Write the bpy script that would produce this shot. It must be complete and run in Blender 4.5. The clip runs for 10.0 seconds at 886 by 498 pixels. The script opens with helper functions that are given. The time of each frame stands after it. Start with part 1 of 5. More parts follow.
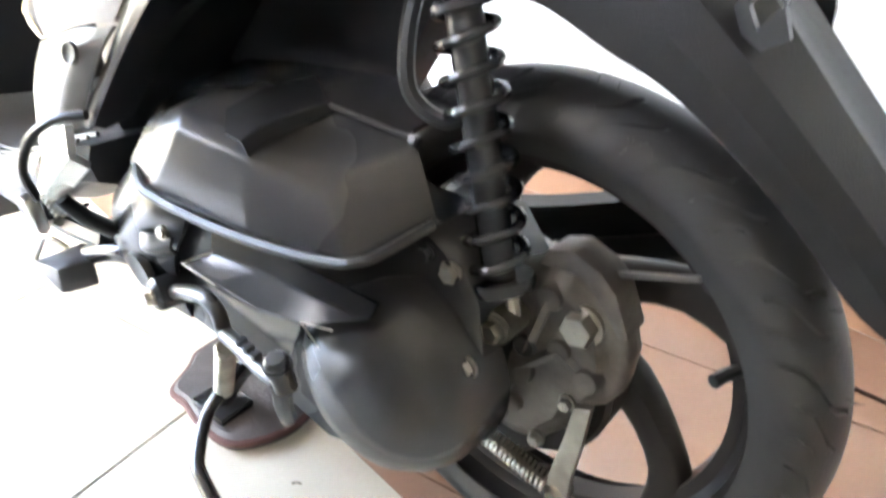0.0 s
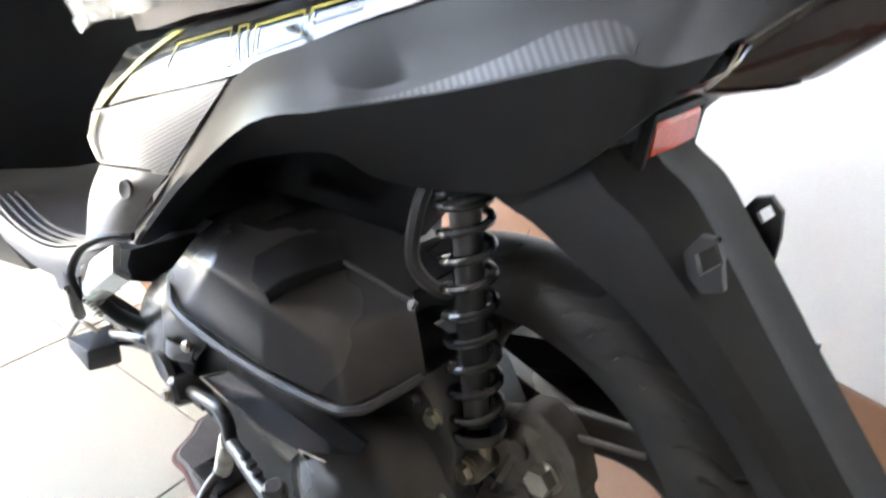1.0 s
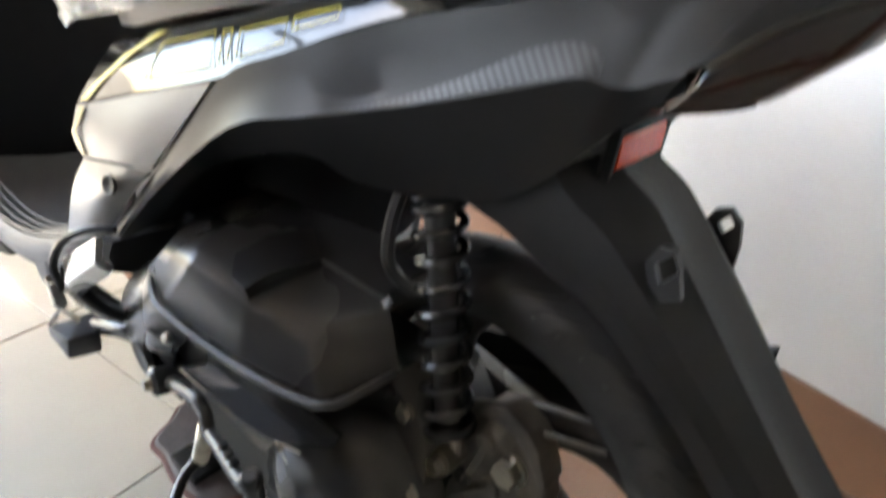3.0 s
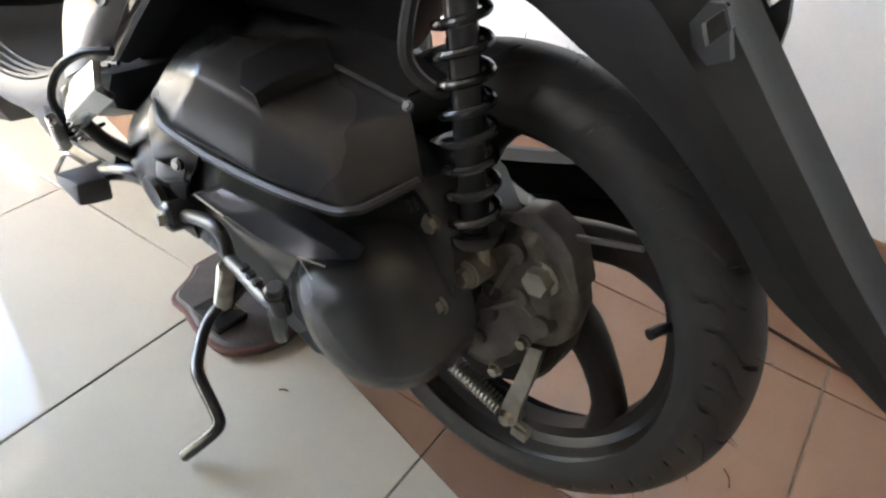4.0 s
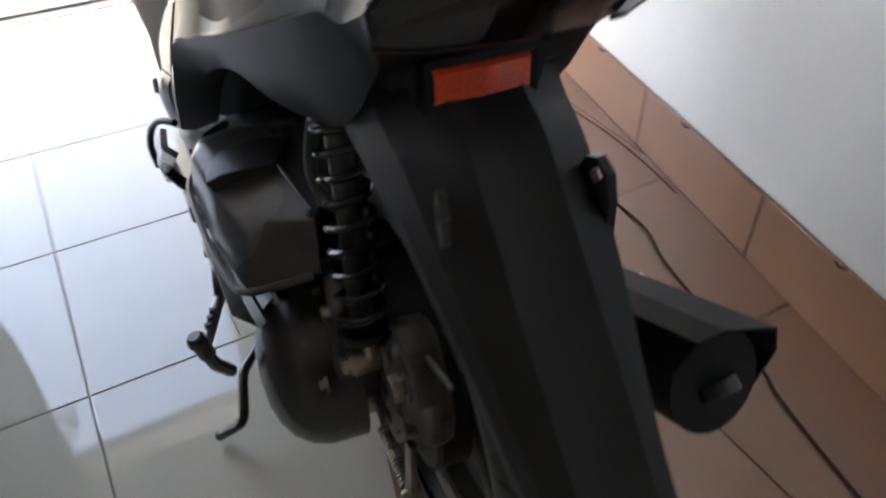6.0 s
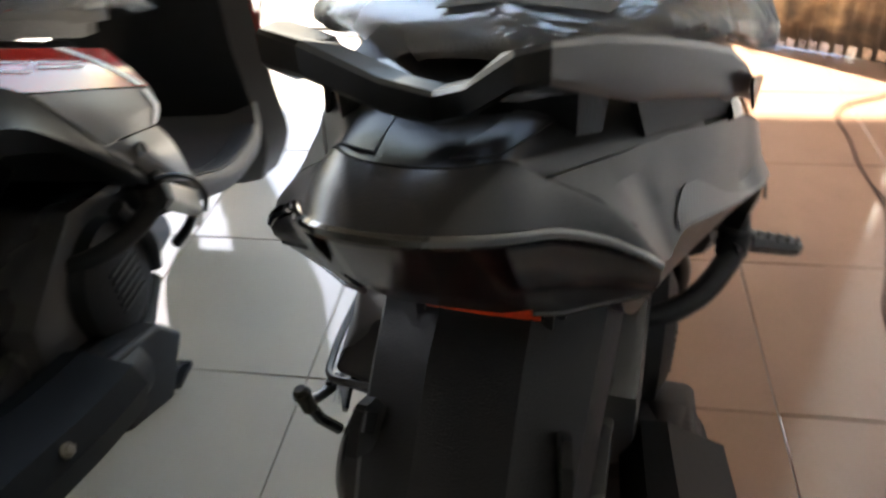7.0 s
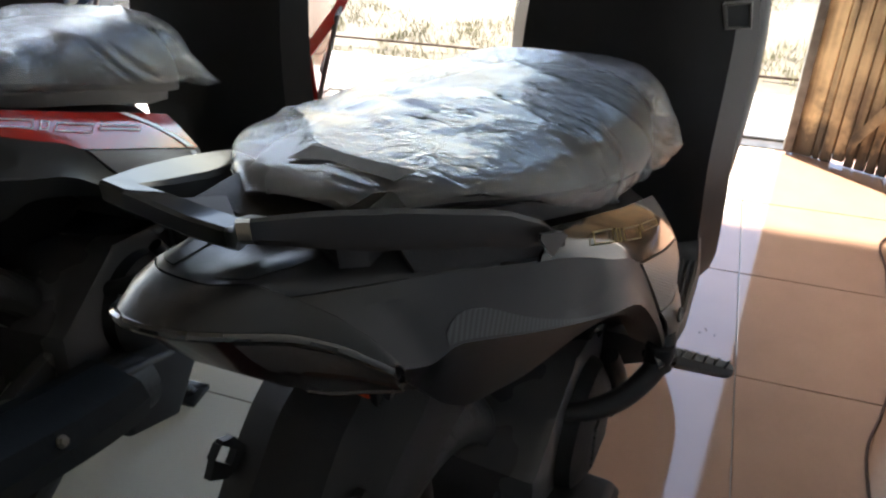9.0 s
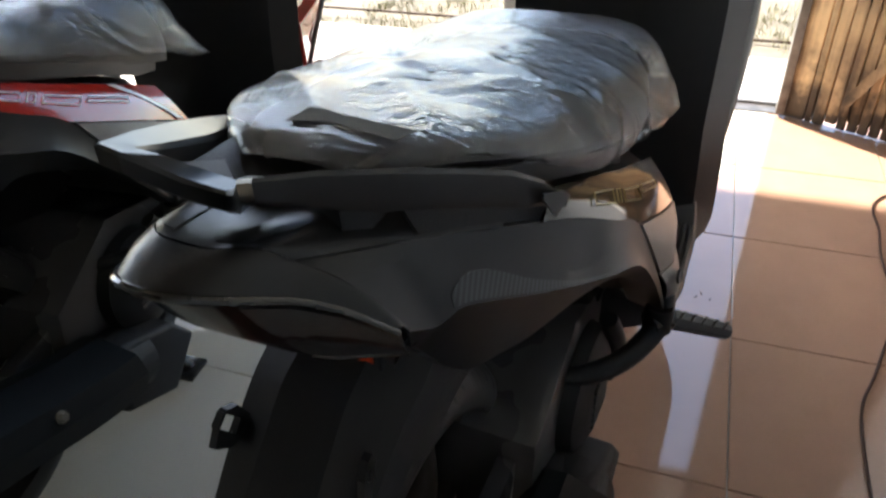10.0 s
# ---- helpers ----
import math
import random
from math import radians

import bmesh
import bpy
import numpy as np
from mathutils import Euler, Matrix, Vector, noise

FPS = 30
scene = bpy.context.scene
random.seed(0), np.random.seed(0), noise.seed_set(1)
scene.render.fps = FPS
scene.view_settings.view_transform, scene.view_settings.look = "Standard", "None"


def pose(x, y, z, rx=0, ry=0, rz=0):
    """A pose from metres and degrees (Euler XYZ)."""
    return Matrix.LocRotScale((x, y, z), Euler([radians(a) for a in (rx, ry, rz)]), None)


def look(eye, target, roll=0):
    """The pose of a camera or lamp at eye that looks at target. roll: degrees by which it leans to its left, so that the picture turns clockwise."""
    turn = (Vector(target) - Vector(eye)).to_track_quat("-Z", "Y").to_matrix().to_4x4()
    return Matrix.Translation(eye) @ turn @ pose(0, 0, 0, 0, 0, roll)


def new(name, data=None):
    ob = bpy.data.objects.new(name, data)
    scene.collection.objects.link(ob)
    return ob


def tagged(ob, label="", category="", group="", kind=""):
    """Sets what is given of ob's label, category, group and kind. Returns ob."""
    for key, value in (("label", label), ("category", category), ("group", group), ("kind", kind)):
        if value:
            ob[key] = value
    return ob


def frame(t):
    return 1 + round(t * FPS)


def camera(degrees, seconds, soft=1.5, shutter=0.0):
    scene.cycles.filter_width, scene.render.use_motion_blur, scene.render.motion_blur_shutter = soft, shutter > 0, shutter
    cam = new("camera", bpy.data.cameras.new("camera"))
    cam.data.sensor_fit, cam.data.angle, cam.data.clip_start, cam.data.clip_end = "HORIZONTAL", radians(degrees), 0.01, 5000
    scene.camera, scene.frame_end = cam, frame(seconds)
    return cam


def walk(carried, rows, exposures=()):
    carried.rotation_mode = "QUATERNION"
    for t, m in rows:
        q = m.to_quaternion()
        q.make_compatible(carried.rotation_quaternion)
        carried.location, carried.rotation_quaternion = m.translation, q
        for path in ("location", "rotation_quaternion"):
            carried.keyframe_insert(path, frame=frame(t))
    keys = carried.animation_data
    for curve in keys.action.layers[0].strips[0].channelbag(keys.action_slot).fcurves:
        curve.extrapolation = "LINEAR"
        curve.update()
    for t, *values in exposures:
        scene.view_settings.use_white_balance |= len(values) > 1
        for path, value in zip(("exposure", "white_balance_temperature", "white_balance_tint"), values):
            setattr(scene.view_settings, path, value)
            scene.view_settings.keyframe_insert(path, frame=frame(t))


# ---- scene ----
cam = camera(62.07, 10.0, 2.3, 0.5)
PATH = [
    (0, (-0.5243, -1.4288, 0.6980), (0.9505, -0.5778, -0.3511), 2.86),
    (0.5, (-0.5353, -1.4305, 0.7656), (0.9527, -0.5212, -0.2136), 4.94),
    (1, (-0.5409, -1.4413, 0.8299), (0.9557, -0.5434, -0.1468), 8.07),
    (1.5, (-0.5411, -1.4486, 0.8753), (0.9858, -0.5533, -0.0558), 9.23),
    (2, (-0.5400, -1.4507, 0.8879), (1.0112, -0.5411, 0.0123), 10.14),
    (2.5, (-0.5433, -1.4497, 0.9051), (1.0203, -0.5329, 0.0598), 10.91),
    (3, (-0.5498, -1.4523, 0.8524), (0.9617, -0.6057, -0.1470), 10.12),
    (3.2, (-0.5525, -1.4533, 0.8216), (0.9174, -0.6359, -0.2606), 9.33),
    (4.3, (-0.5659, -1.4605, 0.7591), (0.8192, -0.7114, -0.4739), 8.30),
    (4.5, (-0.5656, -1.4583, 0.7570), (0.8191, -0.7096, -0.4767), 8.53),
    (5, (-0.5581, -1.4963, 0.8003), (0.7152, -0.6960, -0.5181), 9.06),
    (5.2, (-0.5353, -1.5512, 0.8327), (0.6659, -0.6596, -0.4948), 6.76),
    (6.3, (-0.1523, -1.7253, 0.9330), (0.2915, -0.2561, -0.3493), -2.71),
    (6.5, (-0.0901, -1.6981, 0.9529), (0.1328, -0.1806, -0.3306), -3.61),
    (6.7, (-0.0382, -1.6722, 0.9591), (-0.0191, -0.1358, -0.3212), -4.42),
    (7, (0.0372, -1.6552, 0.9707), (-0.2768, -0.0948, -0.2403), -4.23),
    (7.2, (0.0877, -1.6713, 0.9901), (-0.3844, -0.1465, -0.2149), -0.95),
    (7.5, (0.1471, -1.6886, 1.0366), (-0.4177, -0.1402, -0.0962), 0.41),
    (8, (0.2107, -1.7103, 1.0738), (-0.3744, -0.1252, 0.0037), -0.70),
    (8.5, (0.2344, -1.6947, 1.0647), (-0.3636, -0.1090, 0.0027), -1.56),
    (9, (0.2353, -1.6926, 1.0632), (-0.3551, -0.1127, -0.0116), -1.18),
    (9.5, (0.2311, -1.6955, 1.0645), (-0.3459, -0.1062, -0.0037), -1.47),
    (10, (0.2271, -1.6944, 1.0530), (-0.3292, -0.1453, -0.0831), -1.97),
]
walk(cam, [(t, look(eye, target, roll)) for t, eye, target, roll in PATH],
     exposures=[(0.0, 6.0, 6850, 11), (0.6, 5.52, 6850, 11), (2.0, 5.0, 6850, 11), (3.0, 4.52, 7200, 11), (4.5, 4.78, 7050, 11), (5.2, 4.68, 6900, 11), (6.3, 3.35, 6800, 11), (7.0, 3.58, 7250, 11), (7.5, 4.05, 6600, 10), (8.0, 3.82, 6650, 10), (8.5, 3.40, 6700, 10), (9.0, 3.18, 6750, 10), (10.0, 3.08, 6750, 10)])

# ---- light ----
SUN_FROM = Vector((-0.82, 0.61, 1.0)).normalized()
world = bpy.data.worlds.new("sky")
world.use_nodes = True
scene.world = world
wn = world.node_tree.nodes
sky = wn.new("ShaderNodeTexSky")
sky.sky_type = "NISHITA"
sky.sun_disc = False
sky.sun_elevation = math.asin(SUN_FROM.z)
sky.sun_rotation = math.atan2(SUN_FROM.x, SUN_FROM.y)
world.node_tree.links.new(sky.outputs[0], wn["Background"].inputs[0])
wn["Background"].inputs[1].default_value = 0.12
sun = new("sun", bpy.data.lights.new("sun", "SUN"))
sun.data.energy, sun.data.angle, sun.data.color = 4.0, radians(0.6), (1.0, 0.95, 0.87)
sun.matrix_world = look(SUN_FROM * 20, (0, 0, 0))


# ---- materials ----
def material(name, base, rough=0.5, metal=0.0, vary=0.15, scale=40.0, bump=0.0, bump_scale=200.0, coat=0.0, spec=0.5, rough_vary=0.1, big=3.0, coat_ior=1.5):
    """A principled surface with grain and stains at two scales, in object metres."""
    m = bpy.data.materials.new(name)
    m.use_nodes = True
    n, l = m.node_tree.nodes, m.node_tree.links
    b = n["Principled BSDF"]
    tc = n.new("ShaderNodeTexCoord")
    fine, wide = n.new("ShaderNodeTexNoise"), n.new("ShaderNodeTexNoise")
    fine.inputs["Scale"].default_value, wide.inputs["Scale"].default_value = scale, big
    fine.inputs["Detail"].default_value = wide.inputs["Detail"].default_value = 4.0
    add = n.new("ShaderNodeMath")
    add.operation = "ADD"
    for t, k in ((fine, 0), (wide, 1)):
        l.new(tc.outputs["Object"], t.inputs["Vector"])
        l.new(t.outputs["Fac"], add.inputs[k])
    rng = n.new("ShaderNodeMapRange")
    rng.inputs["From Min"].default_value, rng.inputs["From Max"].default_value = 0.6, 1.4
    rng.inputs["To Min"].default_value, rng.inputs["To Max"].default_value = 1 - vary, 1 + vary
    l.new(add.outputs[0], rng.inputs["Value"])
    mul = n.new("ShaderNodeVectorMath")
    mul.operation = "SCALE"
    mul.inputs[0].default_value = base[:3]
    l.new(rng.outputs[0], mul.inputs["Scale"])
    l.new(mul.outputs[0], b.inputs["Base Color"])
    rr = n.new("ShaderNodeMapRange")
    rr.inputs["From Min"].default_value, rr.inputs["From Max"].default_value = 0.3, 0.7
    rr.inputs["To Min"].default_value, rr.inputs["To Max"].default_value = rough * (1 - rough_vary), min(1, rough * (1 + rough_vary))
    l.new(wide.outputs["Fac"], rr.inputs["Value"])
    l.new(rr.outputs[0], b.inputs["Roughness"])
    b.inputs["Metallic"].default_value = metal
    b.inputs["Coat Weight"].default_value = coat
    b.inputs["Coat Roughness"].default_value = 0.05
    b.inputs["Coat IOR"].default_value = coat_ior
    b.inputs["Specular IOR Level"].default_value = spec
    if bump:
        bt, bp = n.new("ShaderNodeTexNoise"), n.new("ShaderNodeBump")
        bt.inputs["Scale"].default_value = bump_scale
        l.new(tc.outputs["Object"], bt.inputs["Vector"])
        l.new(bt.outputs["Fac"], bp.inputs["Height"])
        bp.inputs["Strength"].default_value = bump
        bp.inputs["Distance"].default_value = 0.002
        l.new(bp.outputs[0], b.inputs["Normal"])
    return m


def weave(name, base, light, scale, rough=0.35, spec=0.5):
    """Twill weave like carbon cloth under lacquer."""
    m = material(name, base, rough, vary=0.1, spec=spec)
    n, l = m.node_tree.nodes, m.node_tree.links
    tc = n.new("ShaderNodeTexCoord")
    mp = n.new("ShaderNodeMapping")
    mp.inputs["Rotation"].default_value = (radians(40), 0, 0)
    wv = n.new("ShaderNodeTexWave")
    wv.bands_direction = "Y"
    wv.inputs["Scale"].default_value = scale
    ramp = n.new("ShaderNodeMix")
    ramp.data_type = "RGBA"
    ramp.inputs["A"].default_value, ramp.inputs["B"].default_value = (*base, 1), (*light, 1)
    l.new(tc.outputs["Object"], mp.inputs[0])
    l.new(mp.outputs[0], wv.inputs["Vector"])
    l.new(wv.outputs["Fac"], ramp.inputs["Factor"])
    l.new(ramp.outputs["Result"], n["Principled BSDF"].inputs["Base Color"])
    return m


def studs(name, base, light, scale, rough=0.35):
    """Plastic with a regular grid of small raised dots."""
    m = material(name, base, rough, vary=0.1)
    n, l = m.node_tree.nodes, m.node_tree.links
    tc, mp, vo = n.new("ShaderNodeTexCoord"), n.new("ShaderNodeMapping"), n.new("ShaderNodeTexVoronoi")
    mp.inputs["Scale"].default_value = (0.0, 1.0, 1.0)
    mp.inputs["Rotation"].default_value = (radians(35), 0, 0)
    vo.inputs["Scale"].default_value, vo.inputs["Randomness"].default_value = scale, 0.0
    rg, bp, mx = n.new("ShaderNodeMapRange"), n.new("ShaderNodeBump"), n.new("ShaderNodeMix")
    rg.inputs["From Min"].default_value, rg.inputs["From Max"].default_value = 0.42, 0.28
    mx.data_type = "RGBA"
    mx.inputs["A"].default_value, mx.inputs["B"].default_value = (*base, 1), (*light, 1)
    bp.inputs["Strength"].default_value, bp.inputs["Distance"].default_value = 0.6, 0.001
    l.new(tc.outputs["Object"], mp.inputs[0])
    l.new(mp.outputs[0], vo.inputs["Vector"])
    l.new(vo.outputs["Distance"], rg.inputs["Value"])
    l.new(rg.outputs[0], mx.inputs["Factor"])
    l.new(rg.outputs[0], bp.inputs["Height"])
    l.new(mx.outputs["Result"], n["Principled BSDF"].inputs["Base Color"])
    l.new(bp.outputs[0], n["Principled BSDF"].inputs["Normal"])
    return m


def film(name, tint, clear, rough):
    """Thin crumpled plastic film: partly see-through, with a milky sheen."""
    m = bpy.data.materials.new(name)
    m.use_nodes = True
    n, l = m.node_tree.nodes, m.node_tree.links
    n.remove(n["Principled BSDF"])
    milky, thru, gloss = n.new("ShaderNodeBsdfDiffuse"), n.new("ShaderNodeBsdfTranslucent"), n.new("ShaderNodeBsdfGlossy")
    tr, fres = n.new("ShaderNodeBsdfTransparent"), n.new("ShaderNodeFresnel")
    milky.inputs["Color"].default_value = thru.inputs["Color"].default_value = (*tint, 1)
    gloss.inputs["Color"].default_value = (0.68, 0.695, 0.70, 1)
    gloss.inputs["Roughness"].default_value = rough
    fres.inputs["IOR"].default_value = 1.36
    haze, body, mix = n.new("ShaderNodeMixShader"), n.new("ShaderNodeMixShader"), n.new("ShaderNodeMixShader")
    haze.inputs[0].default_value, body.inputs[0].default_value = 0.25, clear
    l.new(milky.outputs[0], haze.inputs[1])
    l.new(thru.outputs[0], haze.inputs[2])
    l.new(haze.outputs[0], body.inputs[1])
    l.new(tr.outputs[0], body.inputs[2])
    l.new(fres.outputs[0], mix.inputs[0])
    l.new(body.outputs[0], mix.inputs[1])
    l.new(gloss.outputs[0], mix.inputs[2])
    l.new(mix.outputs[0], n["Material Output"].inputs["Surface"])
    tc, mp = n.new("ShaderNodeTexCoord"), n.new("ShaderNodeMapping")
    mp.inputs["Scale"].default_value = (1.0, 1.6, 1.0)
    a, c, mask, bp = n.new("ShaderNodeTexNoise"), n.new("ShaderNodeTexNoise"), n.new("ShaderNodeTexNoise"), n.new("ShaderNodeBump")
    a.inputs["Scale"].default_value, c.inputs["Scale"].default_value, mask.inputs["Scale"].default_value = 13.0, 46.0, 6.0
    a.noise_type = "RIDGED_MULTIFRACTAL"
    a.inputs["Detail"].default_value, c.inputs["Detail"].default_value = 1.0, 2.0
    c.inputs["Distortion"].default_value = 1.2
    pick, mul, add = n.new("ShaderNodeMapRange"), n.new("ShaderNodeMath"), n.new("ShaderNodeMath")
    pick.inputs["From Min"].default_value, pick.inputs["From Max"].default_value = 0.38, 0.56
    mul.operation, add.operation = "MULTIPLY", "MULTIPLY_ADD"
    add.inputs[1].default_value = 0.35
    for tex in (a, c, mask):
        l.new(tc.outputs["Object"], mp.inputs[0])
        l.new(mp.outputs[0], tex.inputs["Vector"])
    l.new(mask.outputs["Fac"], pick.inputs["Value"])
    l.new(c.outputs["Fac"], mul.inputs[0])
    l.new(pick.outputs[0], mul.inputs[1])
    l.new(a.outputs["Fac"], add.inputs[0])
    l.new(mul.outputs[0], add.inputs[2])
    l.new(add.outputs[0], bp.inputs["Height"])
    bp.inputs["Strength"].default_value, bp.inputs["Distance"].default_value = 0.68, 0.006
    for node in (milky, gloss, fres):
        l.new(bp.outputs[0], node.inputs["Normal"])
    return m


M_TAIL = material("satin black tail plastic", (0.010, 0.010, 0.0105), 0.30, spec=0.20, bump=0.1, bump_scale=900)
M_PLASTIC = material("matte black plastic", (0.013, 0.013, 0.0135), 0.34, spec=0.22, bump=0.05, bump_scale=900)
M_SATIN = material("satin black paint", (0.013, 0.013, 0.0145), 0.22, bump=0.05)
M_GLOSS = material("gloss black paint", (0.014, 0.0135, 0.012), 0.07, spec=0.45)
M_RAIL = material("black grab rail paint", (0.011, 0.011, 0.0115), 0.30, spec=0.25)
M_GREYPLASTIC = material("dark grey plastic", (0.035, 0.035, 0.037), 0.45, bump=0.3, bump_scale=700)
M_PANEL = material("grey leg panel plastic", (0.085, 0.08, 0.076), 0.33, bump=0.05)
M_RED = material("red paint", (0.30, 0.018, 0.012), 0.12, coat=0.4, spec=0.35)
M_BLUEGREY = material("blue grey paint", (0.06, 0.085, 0.12), 0.2, coat=0.4)
M_SILVER = material("silver paint", (0.45, 0.45, 0.46), 0.25, metal=0.4)
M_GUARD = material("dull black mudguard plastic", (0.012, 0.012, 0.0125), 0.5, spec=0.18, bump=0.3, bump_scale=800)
M_CASE = material("black painted engine case", (0.037, 0.037, 0.038), 0.28, spec=0.45, bump=0.08, bump_scale=700)
M_ALU = material("cast aluminium", (0.13, 0.12, 0.11), 0.5, metal=0.6, vary=0.6, scale=25, bump=0.5, bump_scale=120, big=14)
M_STEEL = material("zinc plated steel", (0.40, 0.375, 0.33), 0.34, metal=1.0, vary=0.4)
M_BRIGHT = material("bright plated metal", (0.80, 0.80, 0.79), 0.30, metal=0.7)
M_CHROME = material("chrome", (0.75, 0.75, 0.75), 0.08, metal=1.0)
M_BLACKSTEEL = material("black painted steel", (0.02, 0.02, 0.021), 0.22, bump=0.1)
# Real rubber, and also the painted shade inside holes and the pocket.
M_RUBBER = material("tyre rubber and recess shade", (0.025, 0.025, 0.0255), 0.5, spec=0.4, bump=0.12, bump_scale=350, vary=0.2)
M_RIM = material("dark brown black rim paint", (0.020, 0.017, 0.0155), 0.4, spec=0.2)
M_SEAT = material("black seat vinyl", (0.02, 0.02, 0.021), 0.5, bump=0.4, bump_scale=600)
M_FILM = film("clear plastic film", (0.25, 0.262, 0.267), 0.79, 0.20)
M_CARBON = weave("carbon pattern plastic", (0.012, 0.012, 0.013), (0.034, 0.036, 0.039), 60.0, 0.30, 0.32)
M_RIBBED = weave("fine ribbed plastic", (0.010, 0.010, 0.011), (0.014, 0.0145, 0.016), 210.0, 0.40, 0.18)
M_DOTS = studs("dotted grey plastic", (0.08, 0.076, 0.072), (0.17, 0.162, 0.154), 300.0)
M_YELLOW = material("yellow vinyl", (0.62, 0.50, 0.08), 0.35)
M_GOLD = material("dull gold vinyl", (0.26, 0.21, 0.08), 0.35)
M_WHITE = material("white vinyl", (0.75, 0.75, 0.75), 0.35)
M_LAMPRED = material("dark red lamp lens", (0.010, 0.003, 0.003), 0.18, spec=0.4)
M_LAMPCLEAR = weave("smoked ribbed lamp lens", (0.016, 0.015, 0.015), (0.04, 0.04, 0.04), 260.0, 0.2, 0.3)
M_REFLECT = material("orange red reflector", (0.58, 0.042, 0.005), 0.4, vary=0.45, scale=420, bump=0.15, bump_scale=500, coat=1.0, coat_ior=1.6, spec=0.3)
M_WALL = material("white wall paint", (0.74, 0.75, 0.75), 0.7, vary=0.05, scale=6, bump=0.25, bump_scale=40, big=1.2)
# For surfaces out of view, toned well below the walls to weaken bounce light.
M_CEIL = material("darkened unseen ceiling", (0.28, 0.265, 0.245), 0.8, vary=0.05)
# Back wall out of view: shade put into its colour, so little light returns.
M_DIM = material("darkened unseen back wall", (0.075, 0.072, 0.068), 0.8, vary=0.08)
M_TILE = material("cream glazed tile", (0.55, 0.505, 0.41), 0.05, vary=0.05, scale=9, big=1.5, spec=0.6)
M_TERRA = material("terracotta brown glazed tile", (0.29, 0.175, 0.122), 0.055, vary=0.08, scale=9, big=1.5, spec=0.6)
M_SKIRT = material("brown skirting tile", (0.28, 0.16, 0.105), 0.3, vary=0.1, scale=9)
M_GROUT = material("grey brown grout", (0.23, 0.195, 0.165), 0.9, vary=0.2)
M_CONCRETE = material("pale concrete", (0.48, 0.46, 0.43), 0.85, vary=0.12, scale=12, bump=0.4, bump_scale=60)
M_SOIL = material("dry soil", (0.11, 0.092, 0.066), 0.95, vary=0.35, scale=14, bump=0.6, bump_scale=40, big=2.0)
M_GRASS = material("dry grass", (0.17, 0.16, 0.075), 0.8, vary=0.5, scale=30, big=4)


def board(name, base, dark):
    """Weathered timber: long upright grain, dark streaks, each board in a tone of its own."""
    m = material(name, base, 0.65, bump=0.4, bump_scale=90)
    n, l = m.node_tree.nodes, m.node_tree.links
    tc, mp, info = n.new("ShaderNodeTexCoord"), n.new("ShaderNodeMapping"), n.new("ShaderNodeObjectInfo")
    mp.inputs["Scale"].default_value = (30.0, 30.0, 1.6)
    gr, st = n.new("ShaderNodeTexNoise"), n.new("ShaderNodeTexNoise")
    gr.inputs["Scale"].default_value, st.inputs["Scale"].default_value = 1.0, 7.0
    gr.inputs["Detail"].default_value = st.inputs["Detail"].default_value = 6.0
    mix, rg, tone, sc = n.new("ShaderNodeMix"), n.new("ShaderNodeMapRange"), n.new("ShaderNodeMapRange"), n.new("ShaderNodeVectorMath")
    mul = n.new("ShaderNodeMath")
    mul.operation = "MULTIPLY"
    mix.data_type = "RGBA"
    mix.inputs["A"].default_value, mix.inputs["B"].default_value = (*dark, 1), (*base, 1)
    rg.inputs["From Min"].default_value, rg.inputs["From Max"].default_value = 0.17, 0.33
    tone.inputs["To Min"].default_value, tone.inputs["To Max"].default_value = 0.65, 1.3
    sc.operation = "SCALE"
    l.new(tc.outputs["Object"], mp.inputs[0])
    l.new(mp.outputs[0], gr.inputs["Vector"])
    l.new(tc.outputs["Object"], st.inputs["Vector"])
    l.new(gr.outputs["Fac"], mul.inputs[0])
    l.new(st.outputs["Fac"], mul.inputs[1])
    l.new(mul.outputs[0], rg.inputs["Value"])
    l.new(rg.outputs[0], mix.inputs["Factor"])
    l.new(info.outputs["Random"], tone.inputs["Value"])
    mud, spl, pos, sep, lift, cut = n.new("ShaderNodeMix"), n.new("ShaderNodeTexNoise"), n.new("ShaderNodeNewGeometry"), n.new("ShaderNodeSeparateXYZ"), n.new("ShaderNodeMath"), n.new("ShaderNodeMapRange")
    mud.data_type = "RGBA"
    mud.inputs["B"].default_value = (0.022, 0.015, 0.010, 1)
    spl.inputs["Scale"].default_value, spl.inputs["Detail"].default_value = 16.0, 5.0
    lift.operation = "MULTIPLY_ADD"
    lift.inputs[1].default_value = -0.42
    cut.inputs["From Min"].default_value, cut.inputs["From Max"].default_value = -0.14, -0.02
    cut.inputs["To Min"].default_value, cut.inputs["To Max"].default_value = 0.9, 0.0
    l.new(pos.outputs["Position"], spl.inputs["Vector"])
    l.new(pos.outputs["Position"], sep.inputs[0])
    l.new(spl.outputs["Fac"], lift.inputs[0])
    l.new(sep.outputs["Z"], lift.inputs[2])
    l.new(lift.outputs[0], cut.inputs["Value"])
    l.new(cut.outputs[0], mud.inputs["Factor"])
    l.new(mix.outputs["Result"], mud.inputs["A"])
    l.new(mud.outputs["Result"], sc.inputs[0])
    l.new(tone.outputs[0], sc.inputs["Scale"])
    l.new(sc.outputs[0], n["Principled BSDF"].inputs["Base Color"])
    return m


